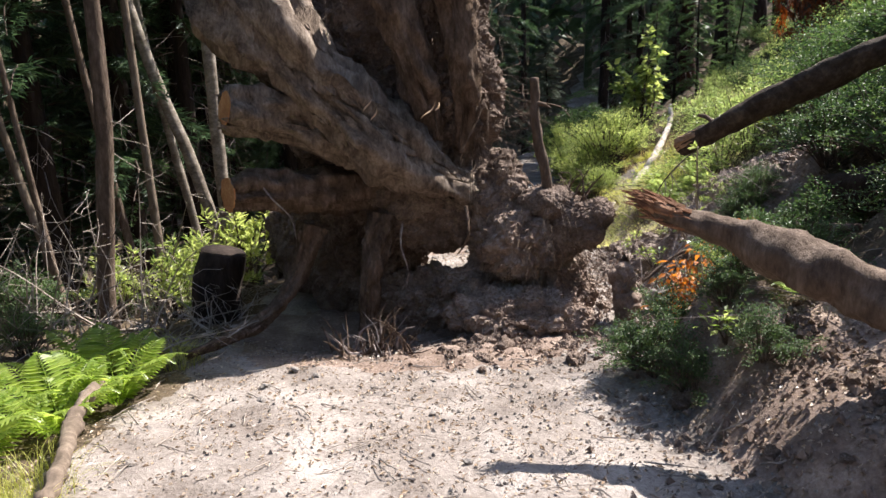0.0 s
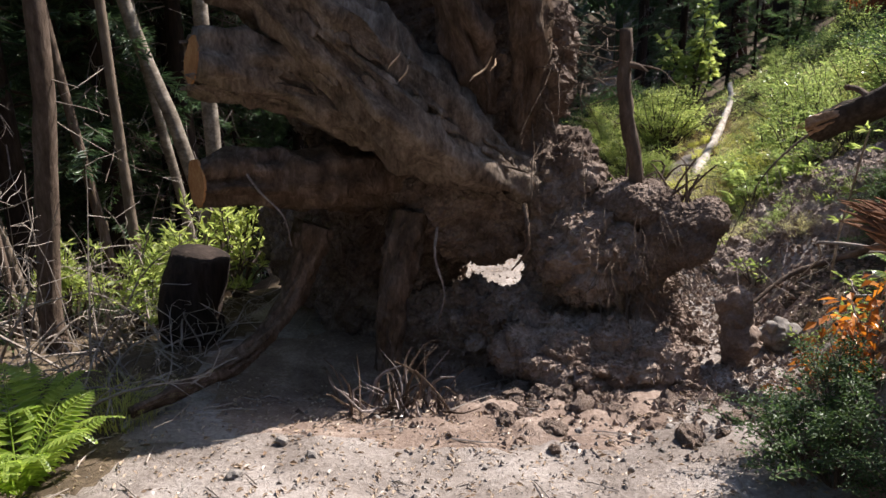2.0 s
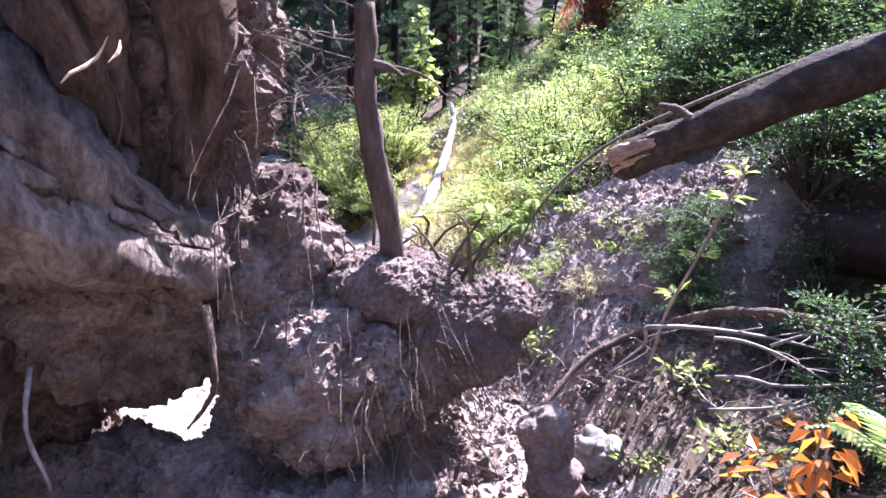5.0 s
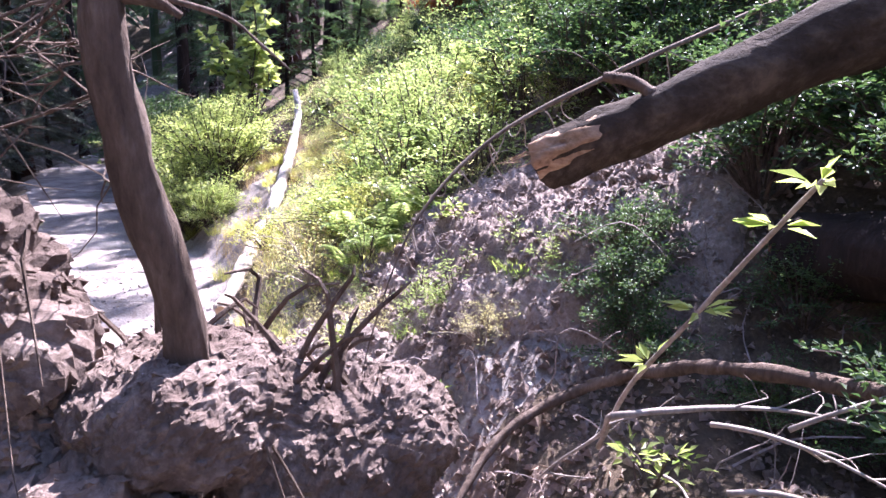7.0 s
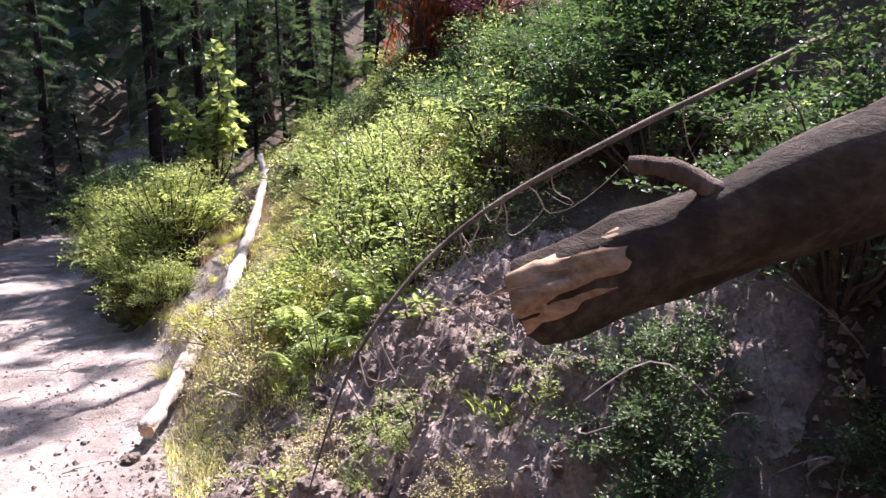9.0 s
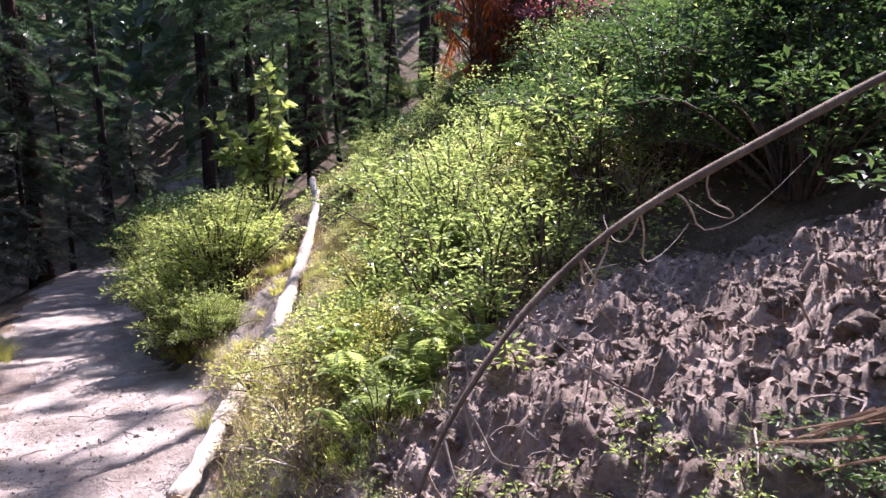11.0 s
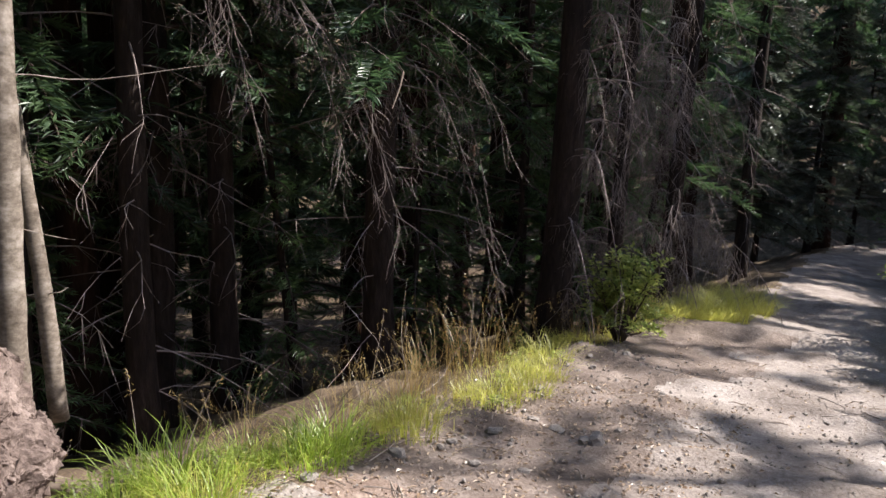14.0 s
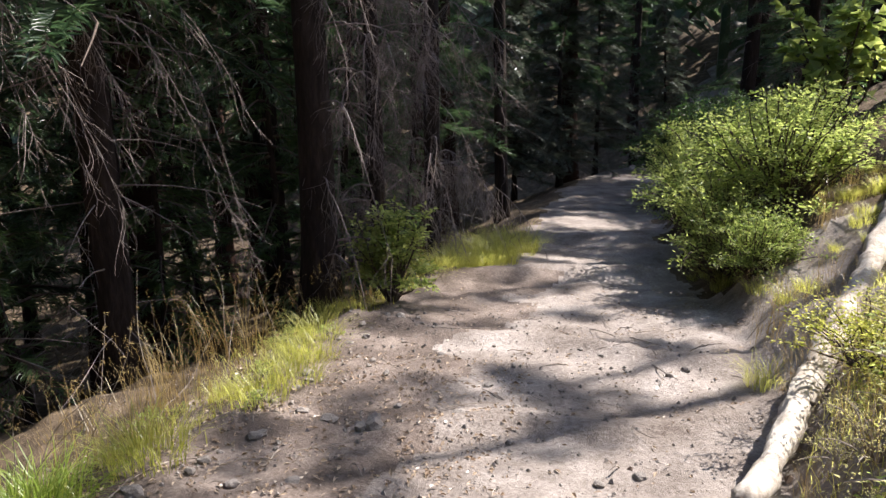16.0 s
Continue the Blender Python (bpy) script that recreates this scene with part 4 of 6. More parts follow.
# ---- logs ----
def make_log(name, ctrl, radii, label, mat, cut, seed, rough=0.1, sides=26, n=60, ridge=0.18):
    p = spline(ctrl, n)
    r = np.interp(np.linspace(0, 1, n), np.linspace(0, 1, len(radii)), radii)
    ob = thing(name, tuple(p[0]), label, "log")
    b = Build()
    b.tube(p, r, sides, rough, seed=seed, ridge=ridge)
    body = part("log_body", b, mat, ob, smooth=True)
    if cut:
        d = unit(p[0] - p[1])
        c = Build()
        c.tube(np.array([p[0] - d * 0.01, p[0] + d * 0.008]), [r[0] * 0.98, r[0] * 0.93], sides, rough, seed=seed)
        part("cut_end", c, cut, ob, "pale cut wood")
    return ob, p, r


big_log, bp_, br_ = make_log("fallen_log", [(2.0, 6.68, 0.625), (2.24, 6.32, 0.85), (2.54, 5.84, 1.12), (2.94, 5.2, 1.47), (3.36, 4.5, 1.88)], [0.078, 0.088, 0.095, 0.10, 0.11], "thick fallen log hanging over the bank, bark darkened for shade, end torn pale", M_LOGBARK, M_ROT, 3, rough=0.2)
kb = Build()
kb.tube(spline([(2.16, 6.37, 0.86), (2.12, 6.44, 0.90), (2.075, 6.51, 0.91)], 8), [0.024, 0.019, 0.017, 0.016, 0.016, 0.015, 0.015, 0.013], 12, 0.25, seed=2, ridge=0.3)
stub_ = part("branch_stub", kb, M_SNAG, big_log, "short sawn brown branch stub", smooth=True)
wb = Build()
wb.tube(bp_[0:11] + np.outer(np.linspace(1, 0.75, 11), [-0.042, -0.022, 0.016]), np.interp(np.arange(11), [0, 2, 7, 10], [0.044, 0.048, 0.040, 0.006]), 22, 0.22, seed=7, ridge=0.9)
part("torn_wood", wb, M_TORN, big_log, "strip of bare torn wood", smooth=True)
for k in range(20):
    o = bp_[int(rng.integers(0, 8))] + np.array([-0.07, -0.02, 0.02]) + rng.normal(0, 0.02, 3)
    sl = Build()
    sl.tube(bend(o, o + unit(bp_[0] - bp_[6]) * rng.uniform(0.04, 0.12) + rng.normal(0, 0.008, 3), 4, 0, 0.01, k), [0.002, 0.0016, 0.001, 0.0005], 4, cap=False)
    part("splinter", sl, M_TORN, big_log)
# Added log: its near-black bark fills the dark space below the fallen log.
under_log, _, _ = make_log("fallen_log", [(3.25, 6.6, 0.2), (3.2, 5.2, 0.5), (3.4, 3.4, 0.85)], [0.16, 0.18, 0.19], "near-black log added under the fallen one to deepen the shade", M_BARK, M_ROT, 8)
white_log, wp, wr = make_log("bleached_log", [(1.86, 10.35, -1.02), (2.4, 11.5, -0.98), (3.1, 12.9, -0.85), (3.75, 14.2, -0.55), (4.35, 15.4, -0.1), (4.5, 15.9, 0.25)], [0.045, 0.06, 0.066, 0.06, 0.05, 0.036], "long bleached barkless log lying beside the trail", M_WHITEWOOD, M_PALECUT, 5, rough=0.3, sides=20, n=110, ridge=0.38)
for k in range(7):
    i = int(rng.integers(8, 100))
    o = unit(rng.normal(size=3))
    kn = Build()
    kn.tube(bend(wp[i], wp[i] + o * wr[i] * 1.7, 4, 0, 0.005, k), [0.022, 0.018, 0.015, 0.012], 8, 0.3, seed=k)
    part("branch_knot", kn, M_GREYBARK, white_log, "short broken branch stub", smooth=True)
rust_log, rp, rr = make_log("broken_log", [(1.02, 3.85, 0.70), (1.4, 3.72, 0.56), (1.85, 3.2, 0.42), (2.5, 2.5, 0.3)], [0.045, 0.085, 0.11, 0.13], "rotten fallen log with splintered reddish end", M_SNAG, M_ROT, 11, rough=0.5)
spb = Build()
for k in range(90):
    i = int(rng.integers(0, 9))
    off = rng.normal(size=3)
    o = rp[i] + unit(off) * rr[i] * 0.95
    ln = rng.uniform(0.05, 0.22)
    e = o + unit(rp[0] - rp[5]) * ln + rng.normal(0, 0.018, 3)
    w = rng.uniform(0.35, 1.0)
    spb.tube(bend(o, e, 4, 0, 0.015, k), np.array([0.016, 0.013, 0.008, 0.001]) * w, 4, cap=False)
part("splintered_end", spb, M_ROT, rust_log, "reddish splinters at the broken end")

# thin bare pole lying over the bank
PL = [(1.85, 7.85, -0.74), (1.99, 7.9, -0.32), (2.27, 8.0, 0.15), (2.75, 8.05, 0.53), (3.4, 7.9, 0.86), (4.5, 7.7, 1.30)]
pole = thing("bare_pole", PL[0], "thin bare grey branch lying up the bank with side twigs", "branch")
pb = Build()
pp = spline(PL, 30)
pb.tube(pp, np.interp(np.arange(30), [0, 9, 13, 29], [0.0025, 0.004, 0.009, 0.016]), 10, 0.2, seed=3)
part("pole", pb, M_GREYBARK, pole, smooth=True)
for k in range(20):
    o = pp[rng.integers(6, 29)]
    e = o + np.array([rng.uniform(0.0, 0.6), rng.normal(0, 0.2), rng.uniform(-0.4, 0.15)]) * rng.uniform(0.5, 1.1)
    tb = Build()
    tb.tube(bend(o, e, 12, 0.1, 0.10, k), np.linspace(0.004, 0.001, 12), 5, cap=False)
    part("side_twig", tb, M_TWIG, pole)

# curved branch lying on the rubble, log pieces by the start
curved, _, _ = make_log("fallen_branch", [(1.72, 6.75, -0.62), (2.02, 6.85, -0.42), (2.35, 6.75, -0.25), (2.45, 6.3, -0.02), (2.5, 5.7, 0.12), (2.65, 4.9, 0.3)], [0.012, 0.017, 0.021, 0.024, 0.027, 0.03], "long curved brown branch fallen across the rubble", M_SNAG, None, 6, rough=0.3, sides=12)
edge_log, _, _ = make_log("rotten_log", [(-1.72, 2.75, -0.25), (-1.86, 3.2, -0.27), (-2.05, 3.75, -0.30), (-2.12, 4.15, -0.34)], [0.035, 0.045, 0.04, 0.03], "short weathered rotten log edging the trail", M_GREYBARK, M_PALECUT, 17, rough=0.5, sides=16)

# stump
stp = thing("tree_stump", (-2.15, 6.75, H(-2.15, 6.75)), "dark rough broken tree stump beside the root plate", "stump")
b = Build()
b.tube(spline([(-2.2, 6.75, -0.95), (-2.2, 6.75, -0.6), (-2.12, 6.75, -0.22)], 10), np.linspace(0.27, 0.20, 10), 16, 0.25, seed=5)
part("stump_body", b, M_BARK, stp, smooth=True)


# ---- trees ----
def alder(name, pts, radii, label, seed, group="", bark=M_ALDER):
    p = spline(pts, 26)
    ob = thing(name, tuple(p[0]), label, "tree", group)
    b = Build()
    b.tube(p, np.interp(np.linspace(0, 1, 26), np.linspace(0, 1, len(radii)), radii), 14, 0.07, seed=seed)
    part("trunk", b, bark, ob, smooth=True)
    r2 = np.random.default_rng(seed)
    lf = Build()
    for k in range(60):
        c = p[-1] + r2.normal(0, 1, 3) * [1.1, 1.1, 0.8]
        m = 40
        lf.leaves(c + r2.normal(0, 0.3, (m, 3)), r2.normal(size=(m, 3)), 0.08, 0.05)
    part("crown", lf, F_MID, ob)
    for k in range(5):
        q = p[r2.integers(5, 22)]
        t = Build()
        e = q + np.array([r2.normal(0, 0.4), r2.normal(0, 0.4), r2.uniform(-0.5, 0.2)])
        t.tube(bend(q, e, 8, 0, 0.1, k), np.linspace(0.005, 0.001, 8), 5, cap=False)
        part("twig", t, M_TWIG, ob)
    return ob


alder("alder_tree", [(-3.07, 10.07, -1.7), (-3.05, 10.07, -0.9), (-3.08, 10.12, 0.3), (-3.10, 10.17, 2.0), (-3.15, 10.27, 6.5)], [0.10, 0.09, 0.085, 0.08, 0.05], "pale smooth alder trunk with dark knots", 3, "alder trunks")
alder("alder_tree", [(-3.17, 10.12, -1.7), (-3.22, 10.12, -0.9), (-3.47, 10.12, 0.2), (-3.92, 10.17, 1.6), (-5.02, 10.27, 6.0)], [0.10, 0.085, 0.08, 0.075, 0.05], "pale alder trunk leaning outward", 4, "alder trunks")
alder("alder_tree", [(-3.62, 10.77, -1.9), (-3.72, 10.77, -0.9), (-3.92, 10.77, 0.3), (-4.20, 10.87, 2.0), (-4.62, 11.07, 6.0)], [0.07, 0.06, 0.055, 0.05, 0.035], "slender alder trunk behind its neighbours", 5, "alder trunks")
alder("thin_tree", [(-3.2, 6.7, -1.0), (-3.22, 6.7, -0.6), (-3.08, 6.7, 0.5), (-3.0, 6.7, 1.5), (-2.9, 6.7, 5.5)], [0.085, 0.08, 0.075, 0.07, 0.04], "thin dark straight trunk at the trail edge", 6, bark=M_SNAG)
for k, (x, y, dx, r) in enumerate([(-3.5, 8.8, -0.05, 0.055), (-4.1, 9.6, -0.35, 0.06), (-5.0, 9.4, -0.5, 0.06), (-4.5, 8.3, -0.25, 0.04), (-5.6, 8.0, -0.3, 0.05)]):
    alder("thin_tree", [(x, y, H(x, y) - 0.2), (x, y, H(x, y) + 0.5), (x + dx * 0.4, y, H(x, y) + 1.6), (x + dx, y, H(x, y) + 3.2), (x + dx * 2.2, y, H(x, y) + 7)], [r, r * 0.95, r * 0.9, r * 0.8, r * 0.5], "slender grey trunk standing in the wood", 20 + k, "thin trees in the wood", M_SNAG if k % 2 else M_GREYBARK)

# the dark conifer by the trail with dead drooping branches
T1 = (-1.10, 14.6, H(-1.1, 14.6))
near_fir = make_conifer("conifer", T1, "dark conifer beside the trail with bare drooping lower branches", 31, h=14, r0=0.17, crown=5.0, reach=1.8, n=60)
near_fir.location.z -= 0.1
rng = np.random.default_rng(77)
for k in range(26):
    z = rng.uniform(0.6, 4.8)
    a = rng.uniform(-0.9, 0.9)
    ln = rng.uniform(0.7, 1.7)
    d = Build()
    o = np.array([0.05, 0, z])
    drooping_branch(d, o, o + np.array([np.cos(a) * ln, np.sin(a) * ln, -rng.uniform(0.25, 0.75) * ln]), rng, 26, 0.009, 0.45, 0.12)
    part("dead_branch", d, M_DEADTWIG, near_fir, origin=(0, 0, 0))
# dense dead conifer to its right
DT = (-0.35, 16.6, H(-0.35, 16.6))
dead_fir = thing("dead_conifer", DT, "dead conifer, a thicket of bare grey hanging branches", "tree")
d = Build()
d.tube([(0, 0, -0.3), (0, 0, 2), (0.1, 0, 9)], [0.10, 0.09, 0.03], 10, 0.1)
part("trunk", d, M_BARK, dead_fir, origin=(0, 0, 0))
for k in range(46):
    z = rng.uniform(0.5, 5.5)
    a = rng.uniform(0, 2 * np.pi)
    ln = rng.uniform(0.6, 1.6)
    d = Build()
    o = np.array([0, 0, z])
    drooping_branch(d, o, o + np.array([np.cos(a) * ln, np.sin(a) * ln, -rng.uniform(0.2, 0.7) * ln]), rng, 28, 0.009, 0.5, 0.14)
    part("dead_branch", d, M_DEADTWIG, dead_fir, origin=(0, 0, 0))
copy_thing(dead_fir, pose(-0.80, 15.75, H(-0.80, 15.75), 0, 0, 140) @ Matrix.Scale(0.9, 4))
# hanging dead branches of trees at the left of the trail
for k, (x, y, z, dx, dy) in enumerate([(-3.3, 12.2, 1.6, 1.5, -0.2), (-3.0, 12.6, 1.2, 1.3, 0.2), (-3.8, 11.6, 2.2, 1.3, -0.2), (-2.6, 12.9, 0.9, 1.2, 0.1), (-3.4, 13.0, 2.4, 1.4, 0)]):
    d = Build()
    for j in range(3):
        o = np.array([x, y + 0.2 * j, z])
        drooping_branch(d, o, o + np.array([dx + rng.normal(0, 0.25), dy, -1.3 + rng.normal(0, 0.3)]), rng, 30, 0.008, 0.5, 0.12)
    ob = whole("dead_branch", d, M_DEADTWIG, (x, y, z), "bare grey drooping dead conifer branch", "branch", "dead hanging branches")

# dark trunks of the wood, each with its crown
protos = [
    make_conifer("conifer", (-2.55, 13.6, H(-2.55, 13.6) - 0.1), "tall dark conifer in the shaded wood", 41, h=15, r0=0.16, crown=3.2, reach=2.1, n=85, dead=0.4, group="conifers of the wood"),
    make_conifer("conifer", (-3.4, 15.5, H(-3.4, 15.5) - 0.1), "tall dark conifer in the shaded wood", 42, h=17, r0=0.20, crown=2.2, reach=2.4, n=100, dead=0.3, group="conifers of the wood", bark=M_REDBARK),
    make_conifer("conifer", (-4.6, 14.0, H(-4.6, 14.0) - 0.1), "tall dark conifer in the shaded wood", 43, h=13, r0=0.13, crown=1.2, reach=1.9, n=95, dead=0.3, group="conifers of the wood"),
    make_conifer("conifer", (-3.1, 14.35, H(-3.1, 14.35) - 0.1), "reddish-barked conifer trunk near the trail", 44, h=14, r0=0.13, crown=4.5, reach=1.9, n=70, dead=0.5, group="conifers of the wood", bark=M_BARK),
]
sap = make_conifer("young_conifer", (-1.9, 15.6, H(-1.9, 15.6) - 0.1), "slender young conifer with light green sprays", 45, h=5.5, r0=0.05, crown=0.3, reach=0.9, n=70, needles=F_YOUNG, group="young conifers", needle=0.06)
rng = np.random.default_rng(99)
taken = [(-2.55, 13.6), (-3.4, 15.5), (-4.6, 14.0), (-3.1, 14.35), (-1.1, 14.6), (-0.35, 16.6)]


def plant(k, x, y, s):
    taken.append((x, y))
    copy_thing(protos[k], pose(x, y, H(x, y) - 0.15, 0, 0, rng.uniform(0, 360)) @ Matrix.Scale(s, 4))


def crowd(count, x0, x1, y0, y1, gap, keep, lo=0.8, hi=1.3):
    made = 0
    for _ in range(count * 12):
        if made >= count:
            break
        x, y = rng.uniform(x0, x1), rng.uniform(y0, y1)
        if not keep(x, y) or min((x - a) ** 2 + (y - c) ** 2 for a, c in taken) < gap * gap:
            continue
        plant(int(rng.integers(0, 4)), x, y, rng.uniform(lo, hi))
        made += 1


for x, y, k in [(-3.95, 11.9, 3), (-4.7, 11.2, 0), (-3.9, 12.9, 3), (-5.2, 12.2, 1), (-4.4, 12.4, 0), (-2.4, 16.8, 0), (-1.0, 19.4, 1), (-4.8, 16.6, 1), (-5.6, 10.4, 0), (-6.4, 13.6, 1), (0.0, 21.8, 3), (-2.2, 20.5, 0)]:
    plant(k, x, y, rng.uniform(0.9, 1.15))
crowd(34, -18, -1.5, 11, 34, 1.5, lambda x, y: x < edge_left(y) - 1.3)
crowd(14, -16, -5.0, 2, 12, 1.7, lambda x, y: True)
crowd(9, 1, 16, 27, 42, 1.7, lambda x, y: not (edge_left(y) - 0.3 < x < edge_right(y) + 0.3) and (x < 8 or y > 34))
crowd(10, 5.0, 24, 29, 42, 2.0, lambda x, y: x > edge_right(y) + 1.0 and (x < 9 or y > 35))
crowd(4, 3.6, 7.0, 22, 29, 1.6, lambda x, y: x > edge_right(y) + 0.9)
crowd(16, -20, 20, -26, -9, 3.0, lambda x, y: True)
# Conifers added up the bank: their high crowns dapple the trail.
tall = make_conifer("conifer", (9.9, 18.4, H(9.9, 18.4) - 0.2), "tall conifer added up the bank to dapple the trail, crown high and thin", 48, h=13, r0=0.12, crown=7.0, reach=1.1, n=14, dead=3.0, group="conifers on the bank")
for x, y, s in [(8.7, 21.0, 1.0), (12.4, 22.6, 1.1), (7.9, 16.3, 0.95)]:
    copy_thing(tall, pose(x, y, H(x, y) - 0.2, 0, 0, rng.uniform(0, 360)) @ Matrix.Scale(s, 4))
# Taller ones added so that dense crowns keep sun off the left wood.
high = make_conifer("conifer", (7.0, 20.4, H(7.0, 20.4) - 0.2), "very tall conifer added up the bank to shade the wood, crown high and dense", 49, h=19, r0=0.16, crown=10.0, reach=2.0, n=60, dead=3.0, group="conifers on the bank", needle=0.13)
for x, y, s in [(6.2, 22.0, 1.05), (9.6, 24.6, 1.1)]:
    copy_thing(high, pose(x, y, H(x, y) - 0.2, 0, 0, rng.uniform(0, 360)) @ Matrix.Scale(s, 4))
# Small copies added uphill to darken and shade the right side near the start.
for x, y, s in [(6.6, 7.6, 0.30), (7.4, 6.2, 0.32), (6.9, 9.2, 0.30), (5.6, 5.6, 0.25), (6.4, 4.4, 0.28)]:
    copy_thing(protos[2], pose(x, y, H(x, y) - 0.1, 0, 0, rng.uniform(0, 360)) @ Matrix.Scale(s, 4))
scatter(sap, [(-1.5, 16.4), (-2.2, 17.4), (-1.2, 18.4), (-3.1, 16.2), (-2.8, 14.6), (-1.6, 17.5), (-3.6, 13.6), (-5.0, 13.0), (-4.2, 17.8), (-4.9, 11.2), (-6.2, 11.6)], 5, 0.7, 1.2)
grey_fir = make_conifer("young_conifer", (1.0, 27.5, H(1.0, 27.5)), "dusty grey-green young conifer at the trail's bend", 47, h=6.5, r0=0.07, crown=0.7, reach=1.7, n=110, needles=F_GREYN, group="young conifers", needle=0.09)
scatter(sap, [(6.0, 19.0), (6.9, 19.6), (5.4, 18.9), (7.9, 19.2), (6.5, 18.2), (5.2, 20.2), (8.6, 18.4), (7.4, 20.6)], 74, 0.5, 0.75)
scatter(grey_fir, [(2.0, 31.5), (-0.4, 26.5), (-0.3, 30.0), (4.2, 32.0)], 6, 0.8, 1.2)

# far woods all round
far = Build()
frng = np.random.default_rng(12)
for k in range(420):
    a = frng.uniform(0, 2 * np.pi)
    d_ = frng.uniform(30, 75)
    x, y = d_ * np.cos(a), 10 + d_ * np.sin(a)
    if (y > 0 and abs(x) < 10 and d_ < 34) or (math.radians(8) < a < math.radians(66) and d_ < 46):
        continue
    z0 = H(x, y)
    hh = frng.uniform(12, 22)
    far.tube([(x, y, z0 - 1), (x, y, z0 + hh * 0.8)], [0.28, 0.08], 6, cap=False)
    m = 150
    zz = frng.uniform(0.05, 1, m) ** 0.9
    rad = (1 - zz) * 3.2 * np.sqrt(frng.uniform(0.1, 1, m)) + 0.1
    aa = frng.uniform(0, 2 * np.pi, m)
    c = np.stack([x + rad * np.cos(aa), y + rad * np.sin(aa), z0 + 1 + zz * hh], 1)
    ax = np.stack([np.cos(aa), np.sin(aa), -0.5 + 0 * aa], 1)
    far.leaves(c, ax, 1.4, 0.75, 0.1)
whole("far_woods", far, F_NEEDLE, (0, 0, 0), "dense dark conifer woods in the distance", "woods", kind="stuff")

# ---- shrubs and green plants ----
GB = "green shrubs on the bank"
sh_b = make_shrub("shrub", (2.95, 16.2, H(2.95, 16.2)), "bright green leafy shrub beside the trail", "shrub", F_BRIGHT, 1, 1.15, 0.9, 90, 8200, 0.045, 0.5, GB)
sh_m = make_shrub("shrub", (4.2, 12.3, H(4.2, 12.3)), "green leafy shrub on the sunny bank", "shrub", F_MID, 2, 0.8, 0.7, 50, 3600, 0.045, 0.55, GB)
sh_l = make_shrub("low_shrub", (3.0, 10.6, H(3.0, 10.6)), "low pale green ground cover on the bank", "shrub", F_BRIGHT, 3, 0.24, 0.5, 50, 2600, 0.026, 0.6, GB)
sh_y = make_shrub("low_shrub", (2.6, 11.4, H(2.6, 11.4)), "low yellow-green weeds on the bank", "shrub", F_GRASS, 4, 0.3, 0.45, 50, 2400, 0.024, 0.5, GB)
sh_d = make_shrub("shrub", (5.5, 9.5, H(5.5, 9.5)), "green shrub with leaves darkened for shade", "shrub", F_DARK, 5, 1.2, 0.9, 50, 3600, 0.06, 0.5, GB)
bay = make_shrub("bay_shrub", (-2.2, 7.8, H(-2.2, 7.8)), "bright green shrub with upright pointed leaves", "shrub", F_BRIGHT, 6, 0.95, 0.4, 22, 700, 0.10, 0.28, "bright shrubs by the wood", droop=-0.5)
maple = make_shrub("maple_sapling", (4.3, 17.6, H(4.3, 17.6)), "maple sapling with broad bright leaves", "sapling", F_BRIGHT, 7, 2.1, 0.5, 12, 420, 0.17, 0.9, droop=0.3)
rng = np.random.default_rng(123)


def spots(n, x0, x1, y0, y1, ok):
    out = []
    while len(out) < n:
        x, y = rng.uniform(x0, x1), rng.uniform(y0, y1)
        if ok(x, y):
            out.append((x, y))
    return out


rel = lambda x, y: x - float(edge_right(y))
clear = lambda x, y: x > float(np.interp(y, [8, 10.3, 11.5, 12.9, 14.2, 15.4], [2.0, 2.5, 3.25, 4.0, 4.6, 5.2]))
near_log = lambda x, y: 0.18 < x - float(np.interp(y, [8, 10.3, 11.5, 12.9, 14.2, 15.4], [1.5, 1.85, 2.4, 3.1, 3.75, 4.35])) < 0.8
scatter(sh_b, [(2.75, 17.3), (2.65, 15.0), (3.2, 15.4), (3.5, 16.6), (3.1, 17.9), (2.9, 18.8), (3.4, 19.5), (3.9, 18.2), (3.3, 21.5), (4.6, 19.5), (2.75, 14.3)], 21, 0.5, 1.05)
scatter(sh_m, spots(16, 3.8, 9, 10.5, 22, lambda x, y: 2.4 < rel(x, y) < 6 and clear(x, y)), 22, 0.3, 0.6)
scatter(sh_l, spots(26, 2.2, 7, 9.3, 16, lambda x, y: y > 10.2 and clear(x, y) and 0.35 < rel(x, y) < 4.2 and not (rel(x, y) < 1.0 and y < 9.5)), 23, 0.4, 1.3)
scatter(sh_y, spots(40, 2.2, 5.2, 9.6, 15, lambda x, y: y > 10.2 and clear(x, y) and 0.25 < rel(x, y) < 2.6), 24, 0.4, 1.0)
weed = make_shrub("dry_weed", (2.7, 10.9, H(2.7, 10.9)), "pale half-dry weeds on the sunny bank", "weed", F_PALE, 14, 0.4, 0.34, 26, 700, 0.022, 0.4, "weeds on the bank", twig=M_TWIG)
leafy = make_shrub("weed", (3.6, 11.2, H(3.6, 11.2)), "upright green weed with pointed leaves", "weed", F_MID, 15, 0.6, 0.4, 18, 800, 0.04, 0.42, "weeds on the bank")
scatter(weed, spots(34, 2.0, 4.8, 9.4, 15, near_log), 34, 0.3, 0.6)
scatter(weed, spots(70, 2.2, 6.6, 9.6, 17, lambda x, y: clear(x, y) and rel(x, y) < 3.6), 67, 0.5, 1.1)
